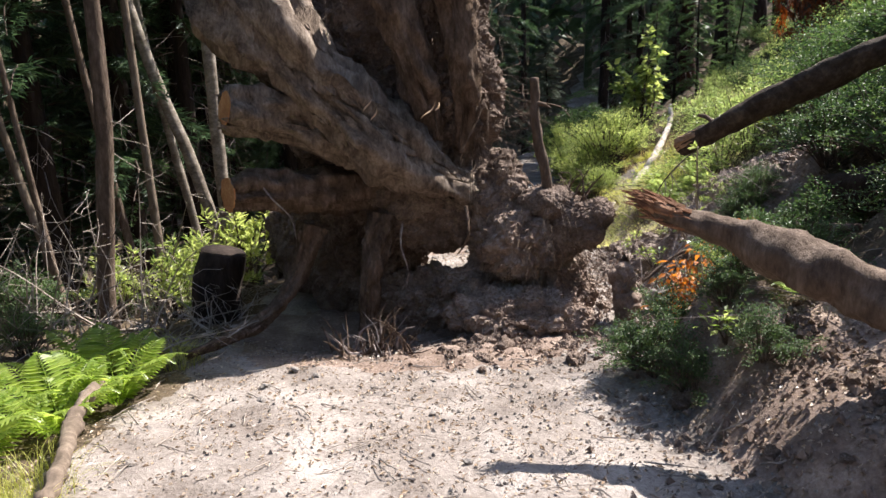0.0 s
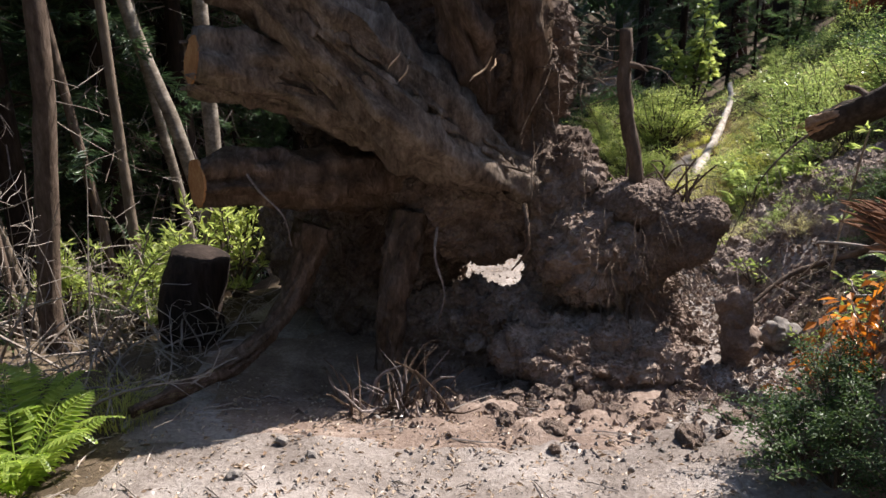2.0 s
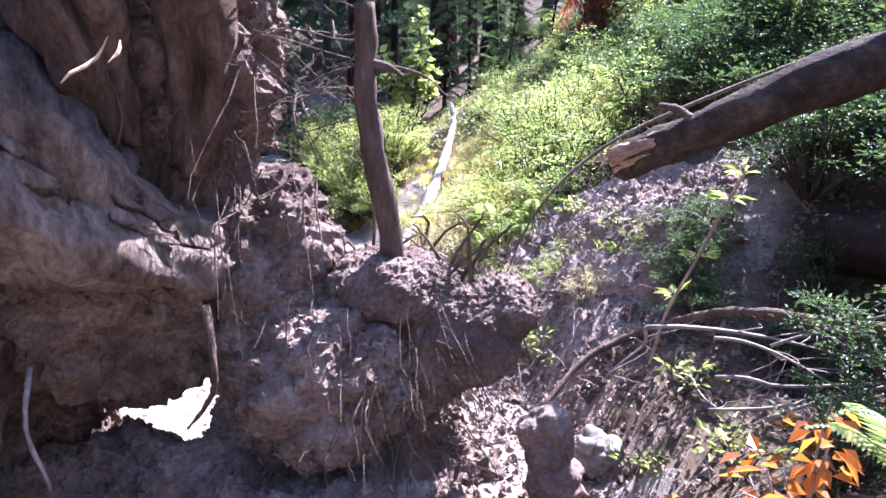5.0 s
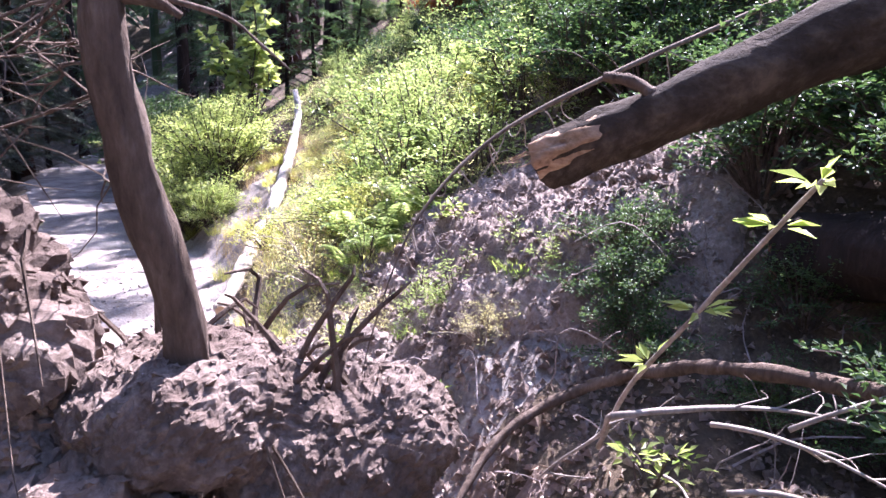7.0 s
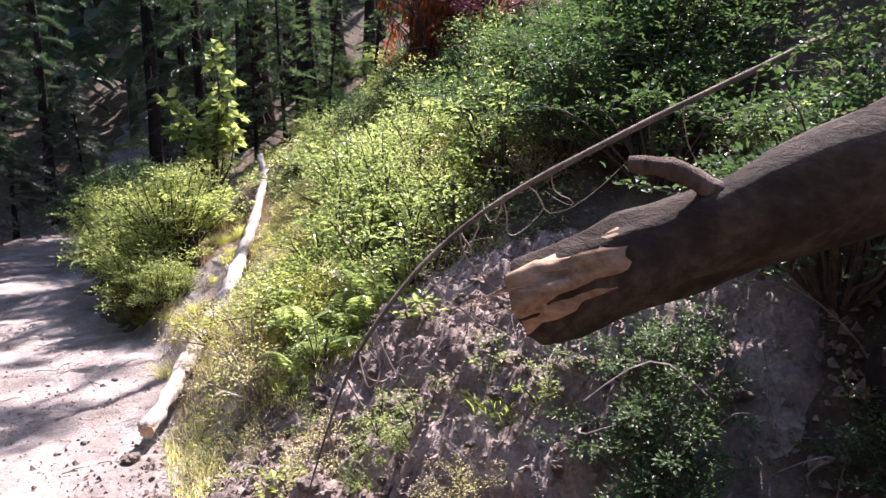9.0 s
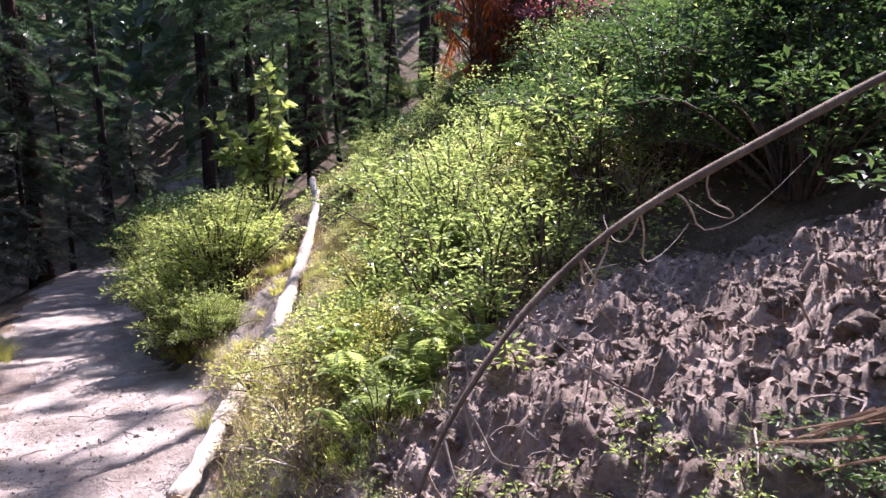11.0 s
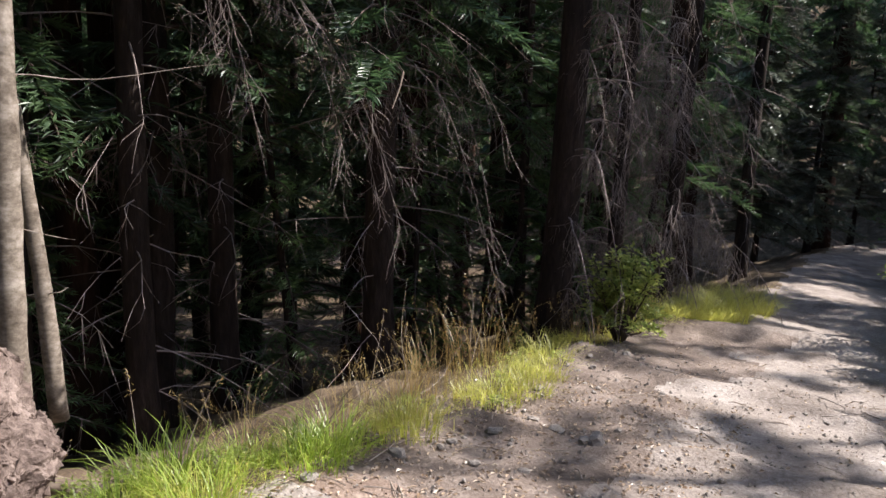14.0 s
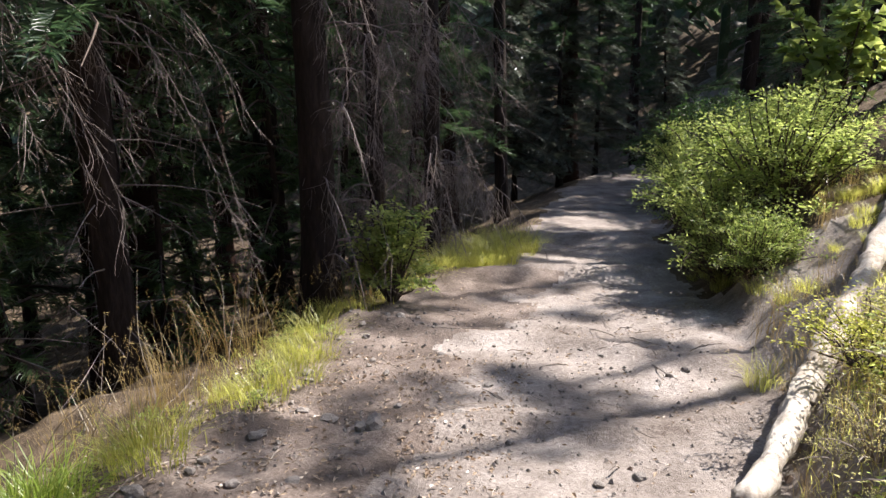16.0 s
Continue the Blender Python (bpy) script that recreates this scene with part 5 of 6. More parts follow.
scatter(leafy, spots(60, 2.4, 7.5, 9.6, 18, lambda x, y: clear(x, y) and 0.8 < rel(x, y) < 4.6), 68, 0.6, 1.2)
scatter(sh_d, spots(30, 4.2, 10.5, 11.5, 21, lambda x, y: clear(x, y) and 3.0 < rel(x, y) < 7.5), 69, 0.3, 0.55)
# Dark shrubs added to block sun and deepen the shade on the bank.
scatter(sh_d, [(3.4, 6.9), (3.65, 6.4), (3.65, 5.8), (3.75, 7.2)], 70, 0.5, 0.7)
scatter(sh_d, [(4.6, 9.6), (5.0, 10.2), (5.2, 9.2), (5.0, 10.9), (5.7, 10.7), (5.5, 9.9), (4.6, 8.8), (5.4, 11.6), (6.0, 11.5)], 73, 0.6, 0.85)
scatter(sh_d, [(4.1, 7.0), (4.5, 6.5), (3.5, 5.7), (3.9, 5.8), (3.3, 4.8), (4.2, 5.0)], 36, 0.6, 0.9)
scatter(sh_d, spots(20, 3.8, 9, 2, 10, lambda x, y: rel(x, y) > 2.6 and (y < 7.5 or x > 5.2) and not ((x - 2.9) ** 2 / 2.2 + (y - 8.2) ** 2 / 3 < 1)), 25, 0.6, 1.2)
scatter(sh_d, spots(16, 1.5, 4.5, 21, 30, lambda x, y: rel(x, y) > 0.2), 26, 0.6, 1.2)
scatter(bay, [(-2.45, 7.4), (-3.0, 8.2), (-2.7, 7.0), (-3.6, 7.6)], 27, 0.6, 0.95)
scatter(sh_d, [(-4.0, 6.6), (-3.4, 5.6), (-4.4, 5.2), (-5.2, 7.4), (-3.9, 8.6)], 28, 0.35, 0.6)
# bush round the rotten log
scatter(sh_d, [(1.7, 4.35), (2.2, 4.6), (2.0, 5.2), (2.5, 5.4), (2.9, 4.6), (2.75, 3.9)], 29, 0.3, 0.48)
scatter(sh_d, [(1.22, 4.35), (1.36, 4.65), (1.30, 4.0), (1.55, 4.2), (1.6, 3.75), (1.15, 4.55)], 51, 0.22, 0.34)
# Dark leaves set round the hollow to stand in for its shade.
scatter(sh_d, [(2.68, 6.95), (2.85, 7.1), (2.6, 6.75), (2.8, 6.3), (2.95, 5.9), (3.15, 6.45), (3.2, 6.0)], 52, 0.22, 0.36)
# shrub by the trail's left edge
sh_e = make_shrub("shrub", (-0.30, 14.2, H(-0.30, 14.2)), "small round bright green shrub at the trail edge", "shrub", F_BRIGHT, 8, 0.80, 0.36, 40, 2600, 0.055, 0.6)
# rust-brown dead shrub and pink dead leaves up the bank
dead_bush = make_shrub("dead_shrub", (7.2, 15.6, H(7.2, 15.6) - 0.5), "dead shrub of hanging rust-brown needles", "shrub", F_RUST, 9, 3.1, 0.8, 80, 8000, 0.14, 0.13, droop=2.6)
pink_bush = make_shrub("dead_shrub", (7.5, 15.0, H(7.5, 15.0) - 0.05), "dead shrub with pinkish withered leaves", "shrub", F_PINK, 10, 2.4, 0.7, 44, 3600, 0.06, 0.5)

orange_twig = make_shrub("withered_shrub", (1.62, 5.0, H(1.62, 5.0)), "low withered shrub with orange-brown leaves", "shrub", F_ORANGE, 12, 0.45, 0.3, 10, 110, 0.075, 0.5, twig=M_TWIG, droop=0.9)
scatter(orange_twig, [(1.60, 5.4), (1.75, 4.6), (1.5, 4.85)], 61, 0.6, 0.9)
seedling = make_shrub("seedling", (1.95, 5.6, H(1.95, 5.6)), "small seedling with pale green pointed leaves", "seedling", F_BRIGHT, 13, 0.32, 0.16, 5, 60, 0.055, 0.4, "seedlings on the rubble", droop=0.1)
scatter(seedling, [(2.2, 6.3), (2.0, 7.4), (2.2, 8.6), (1.85, 6.1), (2.3, 5.2), (3.1, 8.9), (2.1, 9.1), (1.95, 8.2), (1.7, 4.3), (1.5, 4.0)], 62, 0.6, 1.2)
scatter(sh_m, [(4.5, 7.6), (4.7, 9.2), (4.8, 8.2), (4.6, 10.1), (5.1, 7.0)], 65, 0.35, 0.55)

# ferns
FN = "ferns"
fern = make_fern("fern", (-2.25, 3.9, H(-2.25, 3.9)), "bright green fern with arching fronds", F_FERN, 3, 11, 0.62, FN)
scatter(fern, [(-2.55, 4.4), (-2.6, 3.5), (-2.2, 4.5), (-2.5, 5.0), (-2.9, 4.0), (-2.35, 3.2)], 31, 0.7, 1.15)
fern2 = make_fern("fern", (1.75, 4.75, H(1.75, 4.75)), "dark green fern in the shade", F_MID, 5, 8, 0.38, FN)
scatter(fern2, spots(26, 2.6, 6.5, 9.6, 16, lambda x, y: clear(x, y) and 0.5 < rel(x, y) < 3.5), 71, 0.8, 1.5)
scatter(fern2, [(1.9, 4.1), (2.9, 9.6), (3.3, 9.9), (4.4, 10.5), (3.9, 11.5), (5.2, 12)], 32, 0.7, 1.3)

# grasses
GT = "grass tufts"
tuft = make_tuft("grass_tuft", (-0.62, 10.7, H(-0.62, 10.7)), "bright yellow-green grass tuft at the trail edge", F_GRASS, 3, 230, 0.27, 0.19, 1.1, GT, 0.0045)
tuft2 = make_tuft("grass_tuft", (-0.9, 11.6, H(-0.9, 11.6)), "dry straw-coloured grass with seed heads", F_DRY, 4, 60, 0.55, 0.22, 0.6, GT, 0.003, True)
tuft3 = make_tuft("grass_tuft", (-1.1, 9.5, H(-1.1, 9.5)), "fresh green grass and weeds", F_FERN, 5, 190, 0.26, 0.18, 1.0, GT, 0.006)
lft = lambda x, y: float(edge_left(y)) - x
clump = lambda x, y: vnoise(np.array([[x * 2.3, y * 1.5, 0.5]]), 77)[0] > 0.05
scatter(tuft, [(-0.45, 11.55), (-0.35, 11.85), (-0.52, 12.1), (-0.62, 12.5), (-0.40, 12.3), (-0.7, 11.7), (-0.55, 12.9), (-0.95, 9.15), (-0.80, 9.3), (-1.05, 9.4)], 41, 0.45, 0.95)
scatter(tuft, spots(12, -2.2, 1.2, 9.6, 15, lambda x, y: 0.1 < lft(x, y) < 0.6 and clump(x, y)), 48, 0.3, 0.9)
scatter(seedling, spots(26, -2.2, 0.4, 9.2, 14, lambda x, y: -0.2 < lft(x, y) < 0.7), 72, 0.25, 0.7)
scatter(tuft, spots(44, -0.5, 0.95, 14.8, 18.6, lambda x, y: -0.15 < lft(x, y) < 0.7), 42, 0.9, 1.5)
scatter(tuft, spots(44, 2.2, 4.6, 12.2, 17.5, lambda x, y: 0.05 < rel(x, y) < 1.7), 66, 0.4, 0.9)
scatter(tuft2, spots(16, -2.4, 0.8, 10, 18, lambda x, y: 0.3 < lft(x, y) < 0.9), 43, 0.6, 1.25)
scatter(tuft3, [(-1.15, 9.2), (-0.95, 9.75), (-0.8, 9.35), (-1.35, 9.6), (-0.8, 10.2), (-1.0, 10.4), (-1.2, 10.1), (-0.75, 10.0)], 44, 0.7, 1.2)

scatter(weed, spots(9, 1.7, 2.5, 7.4, 9.7, lambda x, y: rel(x, y) > 0.25), 75, 0.35, 0.75)
scatter(leafy, spots(9, 1.9, 2.7, 7.4, 9.6, lambda x, y: rel(x, y) > 0.4), 76, 0.3, 0.55)
scatter(tuft3, spots(12, 1.8, 3.2, 7.2, 9.6, lambda x, y: rel(x, y) > 0.3), 77, 0.4, 0.7)


def sward(name, n, x0, x1, y0, y1, ok, mat, h, label, seed, patch=0.0):
    """A low patchy cover of fine blades, dense in places."""
    r_ = np.random.default_rng(seed)
    x, y = r_.uniform(x0, x1, n), r_.uniform(y0, y1, n)
    g = fbm(np.stack([x, y, 0 * x], 1) * 2.2, 3, seed) + 0.25 * r_.normal(size=n)
    k = ok(x, y) & (g > patch)
    x, y, g = x[k], y[k], g[k]
    m = len(x)
    a = r_.uniform(0, 6.28, m)
    b = Build()
    b.blades(np.stack([x, y, height(x, y) - 0.01], 1), np.stack([np.cos(a), np.sin(a), 0 * a], 1) * r_.uniform(0.2, 1.2, m)[:, None], h * r_.uniform(0.3, 1.1, m) * (0.7 + 0.6 * np.clip(g, 0, 1)), 0.0045, 0.9)
    whole(name, b, mat, (0, 0, 0), label, "grass", kind="stuff")


log_x = lambda y: np.interp(y, [8, 10.3, 11.5, 12.9, 14.2, 15.4], [1.55, 1.95, 2.5, 3.2, 3.85, 4.45])
by_log = lambda x, y: (x > log_x(y)) & (x < log_x(y) + np.interp(y, [8.6, 9.2, 11, 15], [0.3, 1.2, 1.7, 1.5]))
sward("bank_grass", 46000, 1.8, 6.2, 9.2, 15.5, by_log, F_SUNGRASS, 0.14, "yellow-green grass coloured as brightly sunlit, on the bank beside the log", 91, -0.3)
sward("bank_grass", 24000, 1.8, 6.2, 9.0, 15.5, by_log, F_PALE, 0.16, "pale dry grass among the green on the bank", 92, 0.05)
sward("bank_grass", 40000, 2.5, 8.0, 9.5, 18.0, lambda x, y: (x > log_x(y) + 0.8) & (x < edge_right(y) + 5), F_MID, 0.22, "mixed green grass and weeds up the bank", 93, 0.0)
sward("verge_grass", 24000, -2.4, 1.4, 9.3, 19.0, lambda x, y: (x < edge_left(y) + 0.12) & (x > edge_left(y) - 0.55), F_GRASS, 0.16, "patchy bright grass along the trail edge", 94, 0.42)


def carpet(name, n, ok, mat, lo, hi, tall, label, seed, patch):
    """Creeping leaves held close over the slope, thick in places and open in others."""
    r_ = np.random.default_rng(seed)
    x, y = r_.uniform(1.9, 8.5, n), r_.uniform(9.0, 18.5, n)
    g = fbm(np.stack([x, y, 0 * x], 1) * 1.7, 3, seed) + 0.3 * r_.normal(size=n)
    k = ok(x, y) & (g > patch)
    x, y, g = x[k], y[k], np.clip(g[k] - patch, 0, 1)
    m = len(x)
    z = height(x, y) + 0.01 + tall * r_.uniform(0, 1, m) ** 1.5 * (0.25 + g)
    a = r_.uniform(0, 6.28, m)
    b = Build()
    b.leaves(np.stack([x, y, z], 1), np.stack([np.cos(a), np.sin(a), r_.normal(0, 0.35, m)], 1), r_.uniform(lo, hi, m), r_.uniform(lo, hi, m) * 0.55)
    whole(name, b, mat, (0, 0, 0), label, "ground cover", kind="stuff")


on_bank = lambda x, y: (x > log_x(y) + 0.12) & (x < edge_right(y) + 5.0) & ~(((x - 3.0) / 1.05) ** 2 + ((y - 8.25) / 1.3) ** 2 < 1)
carpet("ground_cover", 90000, on_bank, F_BRIGHT, 0.016, 0.042, 0.22, "low bright green creeping leaves over the sunny bank", 101, -0.1)
carpet("ground_cover", 95000, lambda x, y: on_bank(x, y) & (x < log_x(y) + 2.2), F_PALE, 0.012, 0.034, 0.16, "pale half-dry weeds close over the sunny bank", 102, -0.2)
carpet("ground_cover", 50000, lambda x, y: on_bank(x, y) & (x > log_x(y) + 1.2), F_MID, 0.02, 0.055, 0.40, "trailing green leaves high on the bank", 103, 0.0)
scatter(tuft2, spots(40, 2.0, 5.0, 9.8, 18, lambda x, y: 0.1 < rel(x, y) < 2.2), 46, 0.4, 0.9)
scatter(tuft, [(-1.95, 3.1), (-1.85, 2.6), (-2.1, 2.9), (-2.0, 5.1), (-2.15, 5.4)], 47, 0.6, 1.0)

# ---- dead brush at the left of the first stretch ----
brush = Build()
for k in range(170):
    o = np.array([rng.uniform(-4.2, -1.9), rng.uniform(4.9, 7.8), 0])
    o[2] = H(o[0], o[1])
    e = o + np.array([rng.normal(0, 0.45), rng.normal(0, 0.35), rng.uniform(0.05, 1.3 if o[0] < -2.7 else 0.5)])
    p = bend(o, e, 8, -0.08, 0.12, k)
    brush.tube(p, np.linspace(0.007, 0.0015, 8) * rng.uniform(0.6, 1.6), 4, cap=False)
    for j in range(4):
        q = p[rng.integers(3, 8)]
        brush.tube(bend(q, q + rng.normal(0, 0.12, 3), 4, 0, 0.04, j), [0.003, 0.0025, 0.002, 0.001], 3, cap=False)
whole("dead_brush", brush, M_TWIG, (-2.6, 5.6, H(-2.6, 5.6)), "tangle of dry bare twigs on the ground", "brush", kind="stuff")
brush2 = Build()
for k in range(170):
    o = np.array([rng.uniform(1.7, 3.6), rng.uniform(3.6, 9.2), 0])
    o[2] = H(o[0], o[1])
    e = o + np.array([rng.normal(0, 0.3), rng.normal(0, 0.25), rng.uniform(0.0, 0.3)])
    p = bend(o, e, 8, -0.06, 0.12, k + 7)
    brush2.tube(p, np.linspace(0.0042, 0.001, 8) * rng.uniform(0.4, 1.5), 4, cap=False)
whole("dead_brush", brush2, M_DEADTWIG, (2.5, 6.0, H(2.5, 6.0)), "grey dry twigs strewn over the shaded bank", "brush", kind="stuff")

# ---- stones, clods, litter ----
def lump_mesh(seed, mat, name, fine_=3, soft_=1):
    bm = bmesh.new()
    bmesh.ops.create_icosphere(bm, subdivisions=fine_, radius=1)
    v = np.array([q.co[:] for q in bm.verts])
    d = 1 + 0.36 * fbm(v * 1.5 + seed * 3.7, 3, seed) + 0.22 * (np.minimum(cells(v * 2.6 + seed, seed) / 0.35, 1) - 0.6) * (fine_ > 2)
    for q, k in zip(bm.verts, d):
        q.co *= float(k)
    me = bpy.data.meshes.new(name)
    bm.to_mesh(me)
    bm.free()
    me.materials.append(mat)
    me.polygons.foreach_set("use_smooth", np.full(len(me.polygons), bool(soft_)))
    return me


stones = [lump_mesh(s, M_STONE, "stone", 2, 0) for s in range(6)]
clods = [lump_mesh(s + 20, M_SOIL, "clod", 3, 0) for s in range(8)]


def lift(x, y):
    """How far the slipped soil stands above the ground there."""
    return 0.13 * min(1.0, max(0.0, 1.3 - ((x - 3.0) / 1.15) ** 2 - ((y - 8.25) / 1.40) ** 2))


def lay(meshes, name, n, where, lo, hi, label, category, group):
    for k in range(n):
        x, y = where(k)
        s = lo * (hi / lo) ** rng.uniform()
        ob = new(name, meshes[k % len(meshes)])
        ob.matrix_basis = pose(x, y, H(x, y) + s * 0.25 + lift(x, y), rng.uniform(-20, 20), rng.uniform(-20, 20), rng.uniform(0, 360)) @ Matrix.Diagonal((s, s * rng.uniform(0.7, 1), s * rng.uniform(0.5, 0.8), 1))
        tagged(ob, label, category, group)


named = [(-1.12, 4.85), (-1.24, 4.5), (-1.2, 4.25), (0.17, 9.85), (-0.25, 9.5), (1.6, 9.6), (0.1, 10.6), (0.3, 11.2), (1.55, 10.9), (-0.95, 4.7)]
lay(stones, "stone", len(named), lambda k: named[k], 0.03, 0.06, "pale grey stone lying on the trail", "stone", "stones on the trail")
lay(stones, "stone", 46, lambda k: (rng.uniform(-1.8, 1.2), rng.uniform(2.6, 5.4)) if k % 2 else (rng.uniform(-0.3, 2.0), rng.uniform(8.6, 13)), 0.015, 0.035, "small stone on the dusty trail", "stone", "stones on the trail")
lay(clods, "clod", 110, lambda k: (rng.normal(2.9, 0.65), rng.normal(8.1, 0.85)), 0.012, 0.038, "crumbly clod of dry soil on the bank", "clod", "clods on the bank")
lay(clods, "clod", 40, lambda k: (rng.normal(1.75, 0.3), rng.normal(3.1, 0.6)), 0.02, 0.07, "pale clod of dry soil beside the trail", "clod", "clods on the ledge")
lay(clods, "clod", 40, lambda k: (rng.normal(0.7, 0.5), rng.normal(5.6, 0.3)), 0.025, 0.08, "crumbly clod of dry soil by the heap", "clod", "clods by the heap")
lay([lump_mesh(s + 40, M_MOUND, "clod", 3, 0) for s in range(5)], "clod", 170, lambda k: (rng.normal(2.95, 0.55), rng.normal(8.2, 0.7)) if k % 3 else (rng.normal(1.9, 0.25), rng.normal(8.7, 0.6)), 0.02, 0.065, "rough pale clod of slipped soil on the bank", "clod", "clods on the bank")

grit = Build()
n = 9000
px = np.where(rng.uniform(size=n) < 0.5, rng.uniform(-2.0, 1.6, n), rng.uniform(-0.6, 2.2, n))
py = np.where(px == px, np.where(rng.uniform(size=n) < 0.5, rng.uniform(2.2, 5.8, n), rng.uniform(7.5, 14, n)), 0)
pz = height(px, py)
tet = np.array([(1, 0, -0.3), (-0.5, 0.8, -0.3), (-0.5, -0.8, -0.3), (0.1, 0, 0.7), (0.4, 0.5, 0.45)])
fc = [(0, 1, 4), (0, 4, 3), (4, 1, 3), (1, 2, 3), (2, 0, 3)]
for k in range(n):
    s = 0.004 * (5.0 ** (rng.uniform() ** 2.2))
    a = rng.uniform(0, 6.28)
    q = tet @ np.array([[np.cos(a), np.sin(a), 0], [-np.sin(a), np.cos(a), 0], [0, 0, 1]]) * s
    grit.add(q + [px[k], py[k], pz[k] + 0.004], fc)
whole("gravel", grit, M_STONE, (0, 0, 0), "loose grit and pebbles on the trail", "gravel", kind="stuff")

crumbs = Build()
n = 15000
px = np.concatenate([rng.normal(2.7, 0.75, 8500), rng.normal(1.7, 0.45, 2500), rng.normal(0.5, 0.7, 2200), rng.normal(1.7, 0.4, 1800)])
py = np.concatenate([rng.normal(8.0, 1.0, 8500), rng.normal(6.9, 0.9, 2500), rng.normal(5.6, 0.3, 2200), rng.normal(3.5, 0.8, 1800)])
pz = height(px, py)
for k in range(n):
    s = 0.007 * (5.0 ** (rng.uniform() ** 1.6))
    a = rng.uniform(0, 6.28)
    q = (tet * rng.uniform(0.7, 1.25, (5, 3))) @ np.array([[np.cos(a), np.sin(a), 0], [-np.sin(a), np.cos(a), 0], [0, 0, 1]]) * s
    crumbs.add(q + [px[k], py[k], pz[k] + 0.012], fc)
whole("soil_crumbs", crumbs, M_SOIL, (0, 0, 0), "loose crumbs of dry upturned soil", "soil", kind="stuff")

lit = Build()
px = np.concatenate([rng.uniform(-0.9, 1.0, 2600), rng.uniform(-2.2, 1.9, 5200), rng.uniform(-1.4, 4.5, 2600), rng.uniform(1.3, 4.2, 4000), rng.uniform(-4.5, -2.0, 1500)])
py = np.concatenate([rng.uniform(8.8, 12.5, 2600), rng.uniform(2.0, 6.0, 5200), rng.uniform(6.0, 15, 2600), rng.uniform(2.8, 9.5, 4000), rng.uniform(3, 8, 1500)])
n = len(px)
lit.leaves(np.stack([px, py, height(px, py) + 0.008], 1), np.stack([rng.normal(size=n), rng.normal(size=n), 0.15 * rng.normal(size=n)], 1), rng.uniform(0.01, 0.045, n), rng.uniform(0.006, 0.022, n), 0.3)
whole("leaf_litter", lit, F_DEADLEAF, (0, 0, 0), "scattered dry leaves and chips on the ground", "litter", kind="stuff")
tw = Build()
for k in range(520):
    x, y = (rng.uniform(-2.1, 1.5), rng.uniform(2.2, 5.9)) if k % 2 else (rng.uniform(-1, 3.6), rng.uniform(7, 14))
    a, ln = rng.uniform(0, 6.28), rng.uniform(0.04, 0.3)
    x2, y2 = x + ln * np.cos(a), y + ln * np.sin(a)
    tw.tube(bend((x, y, H(x, y) + 0.01), (x2, y2, H(x2, y2) + 0.012), 4, -0.006, 0.02, k), np.array([0.004, 0.0035, 0.003, 0.002]) * rng.uniform(0.5, 1.4), 4, cap=False)
whole("twig_litter", tw, M_TWIG, (0, 0, 0), "small dry twigs strewn on the trail", "litter", kind="stuff")

stick = Build()
sx = [(-0.5, 9.22), (-0.47, 9.48), (-0.42, 9.71)]
stick.tube(spline([(x, y, H(x, y) + 0.035) for x, y in sx], 14), np.linspace(0.020, 0.012, 14), 10, 0.35, seed=3, ridge=0.3)
whole("stick", stick, M_GREYBARK, (-0.5, 9.22, H(-0.5, 9.22)), "short thick brown stick on the trail", "stick", smooth=True)
mossy, _, _ = make_log("fallen_branch", [(x, y, H(x, y) + 0.05) for x, y in ((-1.25, 9.9), (-1.7, 10.0), (-2.2, 10.0), (-2.8, 9.9))], [0.06, 0.07, 0.07], "weathered branch lying at the edge of the wood", M_GREYBARK, None, 14)

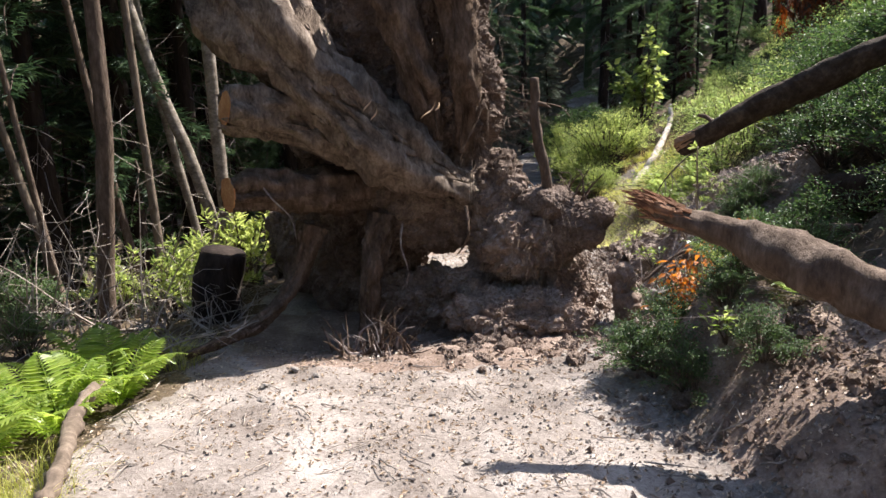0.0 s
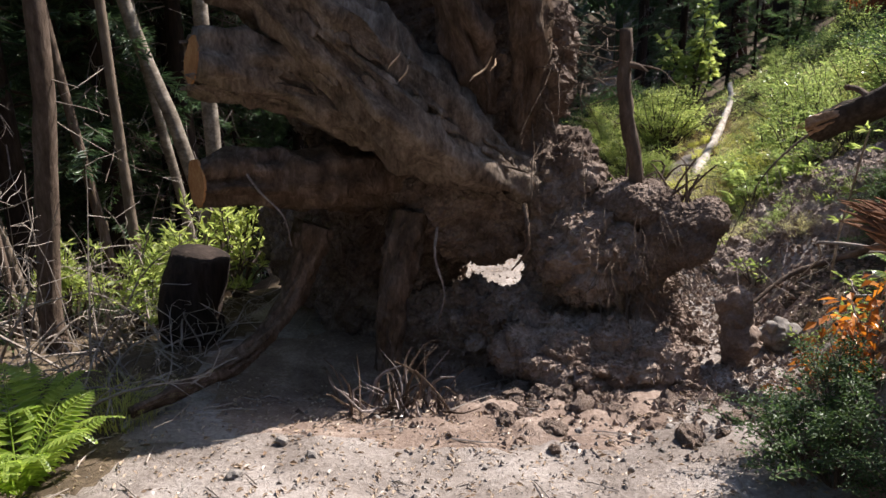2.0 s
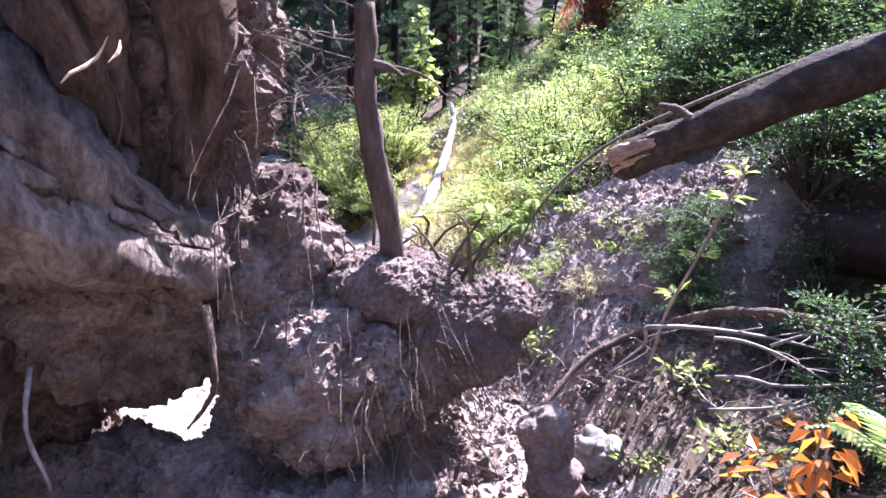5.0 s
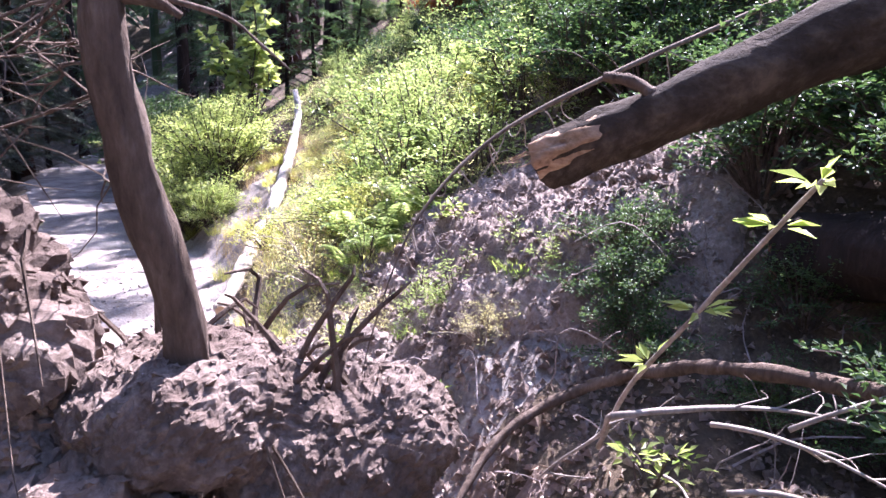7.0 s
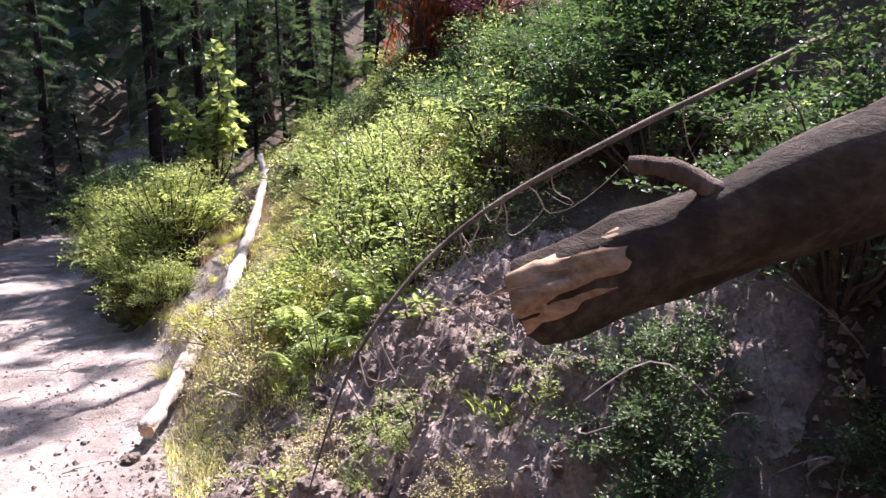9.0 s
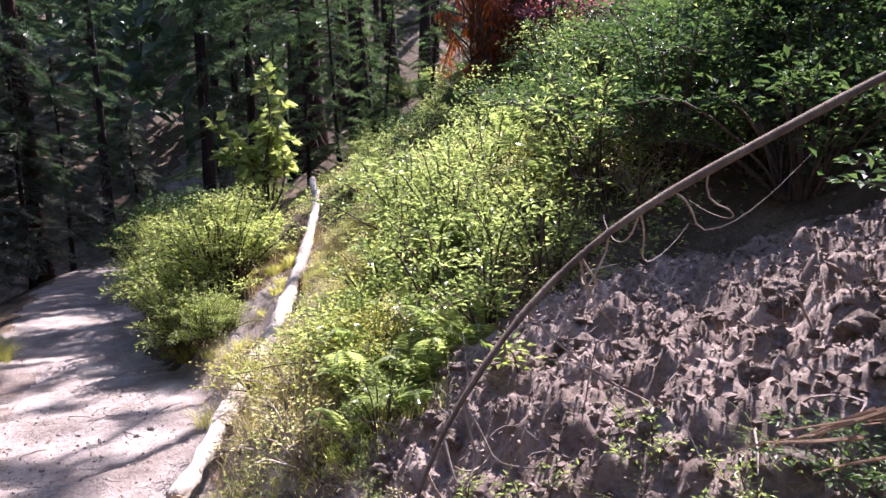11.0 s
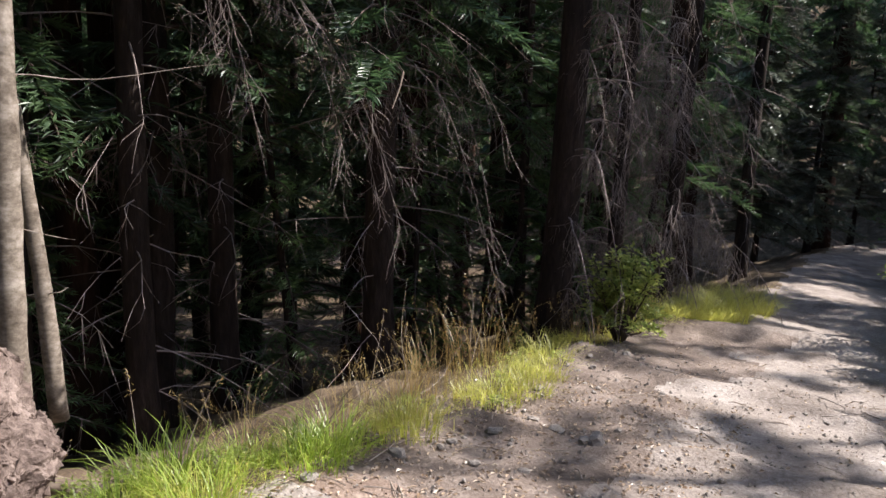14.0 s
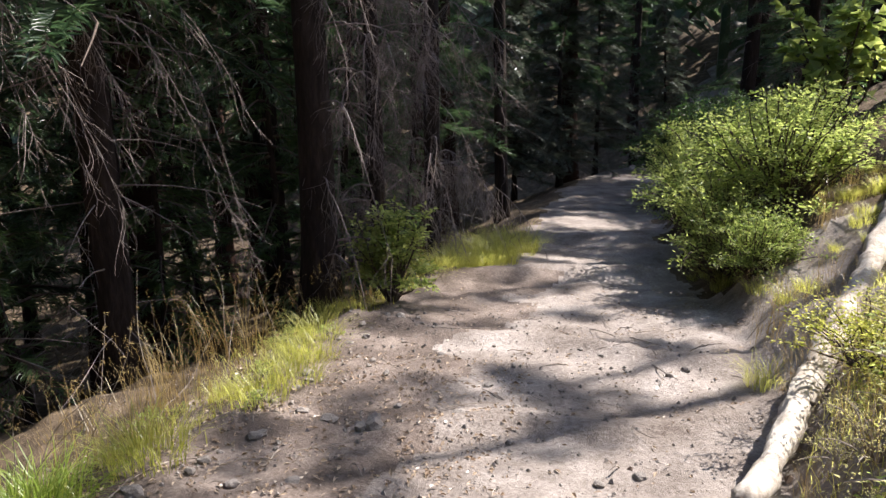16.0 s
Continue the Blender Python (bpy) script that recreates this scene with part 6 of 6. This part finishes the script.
# ---- dead boughs and a leafy switch over the shaded bank ----
bough = thing("dead_bough", (1.85, 6.12, H(1.85, 6.12)), "forked pale dead bough lying over the shaded bank", "branch")
rng = np.random.default_rng(321)
for k, (a, c, r) in enumerate([((1.86, 6.14, 0.02), (2.55, 5.75, -0.05), 0.011), ((1.86, 6.14, 0.02), (1.95, 6.35, -0.32), 0.009), ((2.1, 6.0, 0.0), (2.2, 5.3, 0.05), 0.008),
                               ((2.3, 5.9, -0.02), (2.75, 5.45, 0.22), 0.008), ((2.0, 5.85, -0.1), (2.6, 5.2, 0.0), 0.009), ((1.9, 5.75, -0.18), (2.5, 5.15, -0.12), 0.008),
                               ((2.05, 6.1, -0.2), (2.05, 5.7, -0.3), 0.006), ((1.95, 5.5, -0.1), (2.35, 4.95, 0.25), 0.007)]):
    b = Build()
    p = bend(a, c, 14, -0.05, 0.10, k)
    b.tube(p, np.linspace(r, r * 0.3, 14), 7, 0.2, seed=k)
    for j in range(4):
        o = p[int(rng.integers(4, 13))]
        b.tube(bend(o, o + np.array([rng.uniform(0, 0.22), rng.uniform(-0.2, 0.05), rng.uniform(-0.1, 0.14)]), 6, 0, 0.05, j + k), np.linspace(0.004, 0.001, 6), 5, cap=False)
    part("bough", b, M_TWIG, bough, smooth=True)
sw = spline([(1.785, 5.58, 0.77), (1.81, 5.66, 0.68), (1.92, 5.95, 0.36), (2.03, 6.25, 0.02), (2.12, 6.45, -0.30)], 30)
switch = thing("leafy_switch", tuple(sw[-1]), "thin leaning grey stem with a few fresh green leaves", "sapling")
b = Build()
b.tube(sw, np.linspace(0.004, 0.009, 30), 8, 0.15, seed=2)
part("stem", b, M_TWIG, switch, smooth=True)
for i in (1, 8, 14, 19):
    m = 9
    d = rng.normal(size=(m, 3))
    d[:, 2] = np.abs(d[:, 2]) * 0.3
    b = Build()
    b.leaves(sw[i] + 0.02 * unit(d), d, rng.uniform(0.05, 0.085, m), rng.uniform(0.016, 0.026, m))
    part("leaf_spray", b, F_BRIGHT, switch)

# ---- dry weeds leaning out of the verge, stones at its foot ----
for k in range(34):
    x = float(edge_left(9.0 + 0.17 * k)) - rng.uniform(0.15, 0.75)
    y = 9.0 + 0.17 * k + rng.uniform(-0.1, 0.1)
    o = np.array([x, y, H(x, y) - 0.02])
    e = o + np.array([rng.normal(0.08, 0.22), rng.normal(0, 0.22), rng.uniform(0.35, 0.75)])
    weed_stem = thing("seeding_weed", tuple(o), "thin dry reddish weed with a drooping seed head", "weed", "dry weeds of the verge")
    b = Build()
    p = bend(o, e, 9, -0.05, 0.10, k + 40)
    b.tube(p, np.linspace(0.0026, 0.0009, 9), 4, cap=False)
    part("stalk", b, M_TWIG, weed_stem)
    b = Build()
    m = 16
    u = rng.integers(5, 9, m)
    b.leaves(p[u] + rng.normal(0, 0.006, (m, 3)), rng.normal(size=(m, 3)) + [0, 0, -0.4], rng.uniform(0.012, 0.03, m), 0.006)
    part("seed_head", b, F_DRY, weed_stem, kind="stuff")
lay(stones, "stone", 40, lambda k: (float(edge_left(9.3 + 0.11 * k)) + abs(rng.normal(0.35, 0.28)), 9.3 + 0.11 * k), 0.014, 0.05, "small grey stone at the trail's edge", "stone", "stones on the trail")
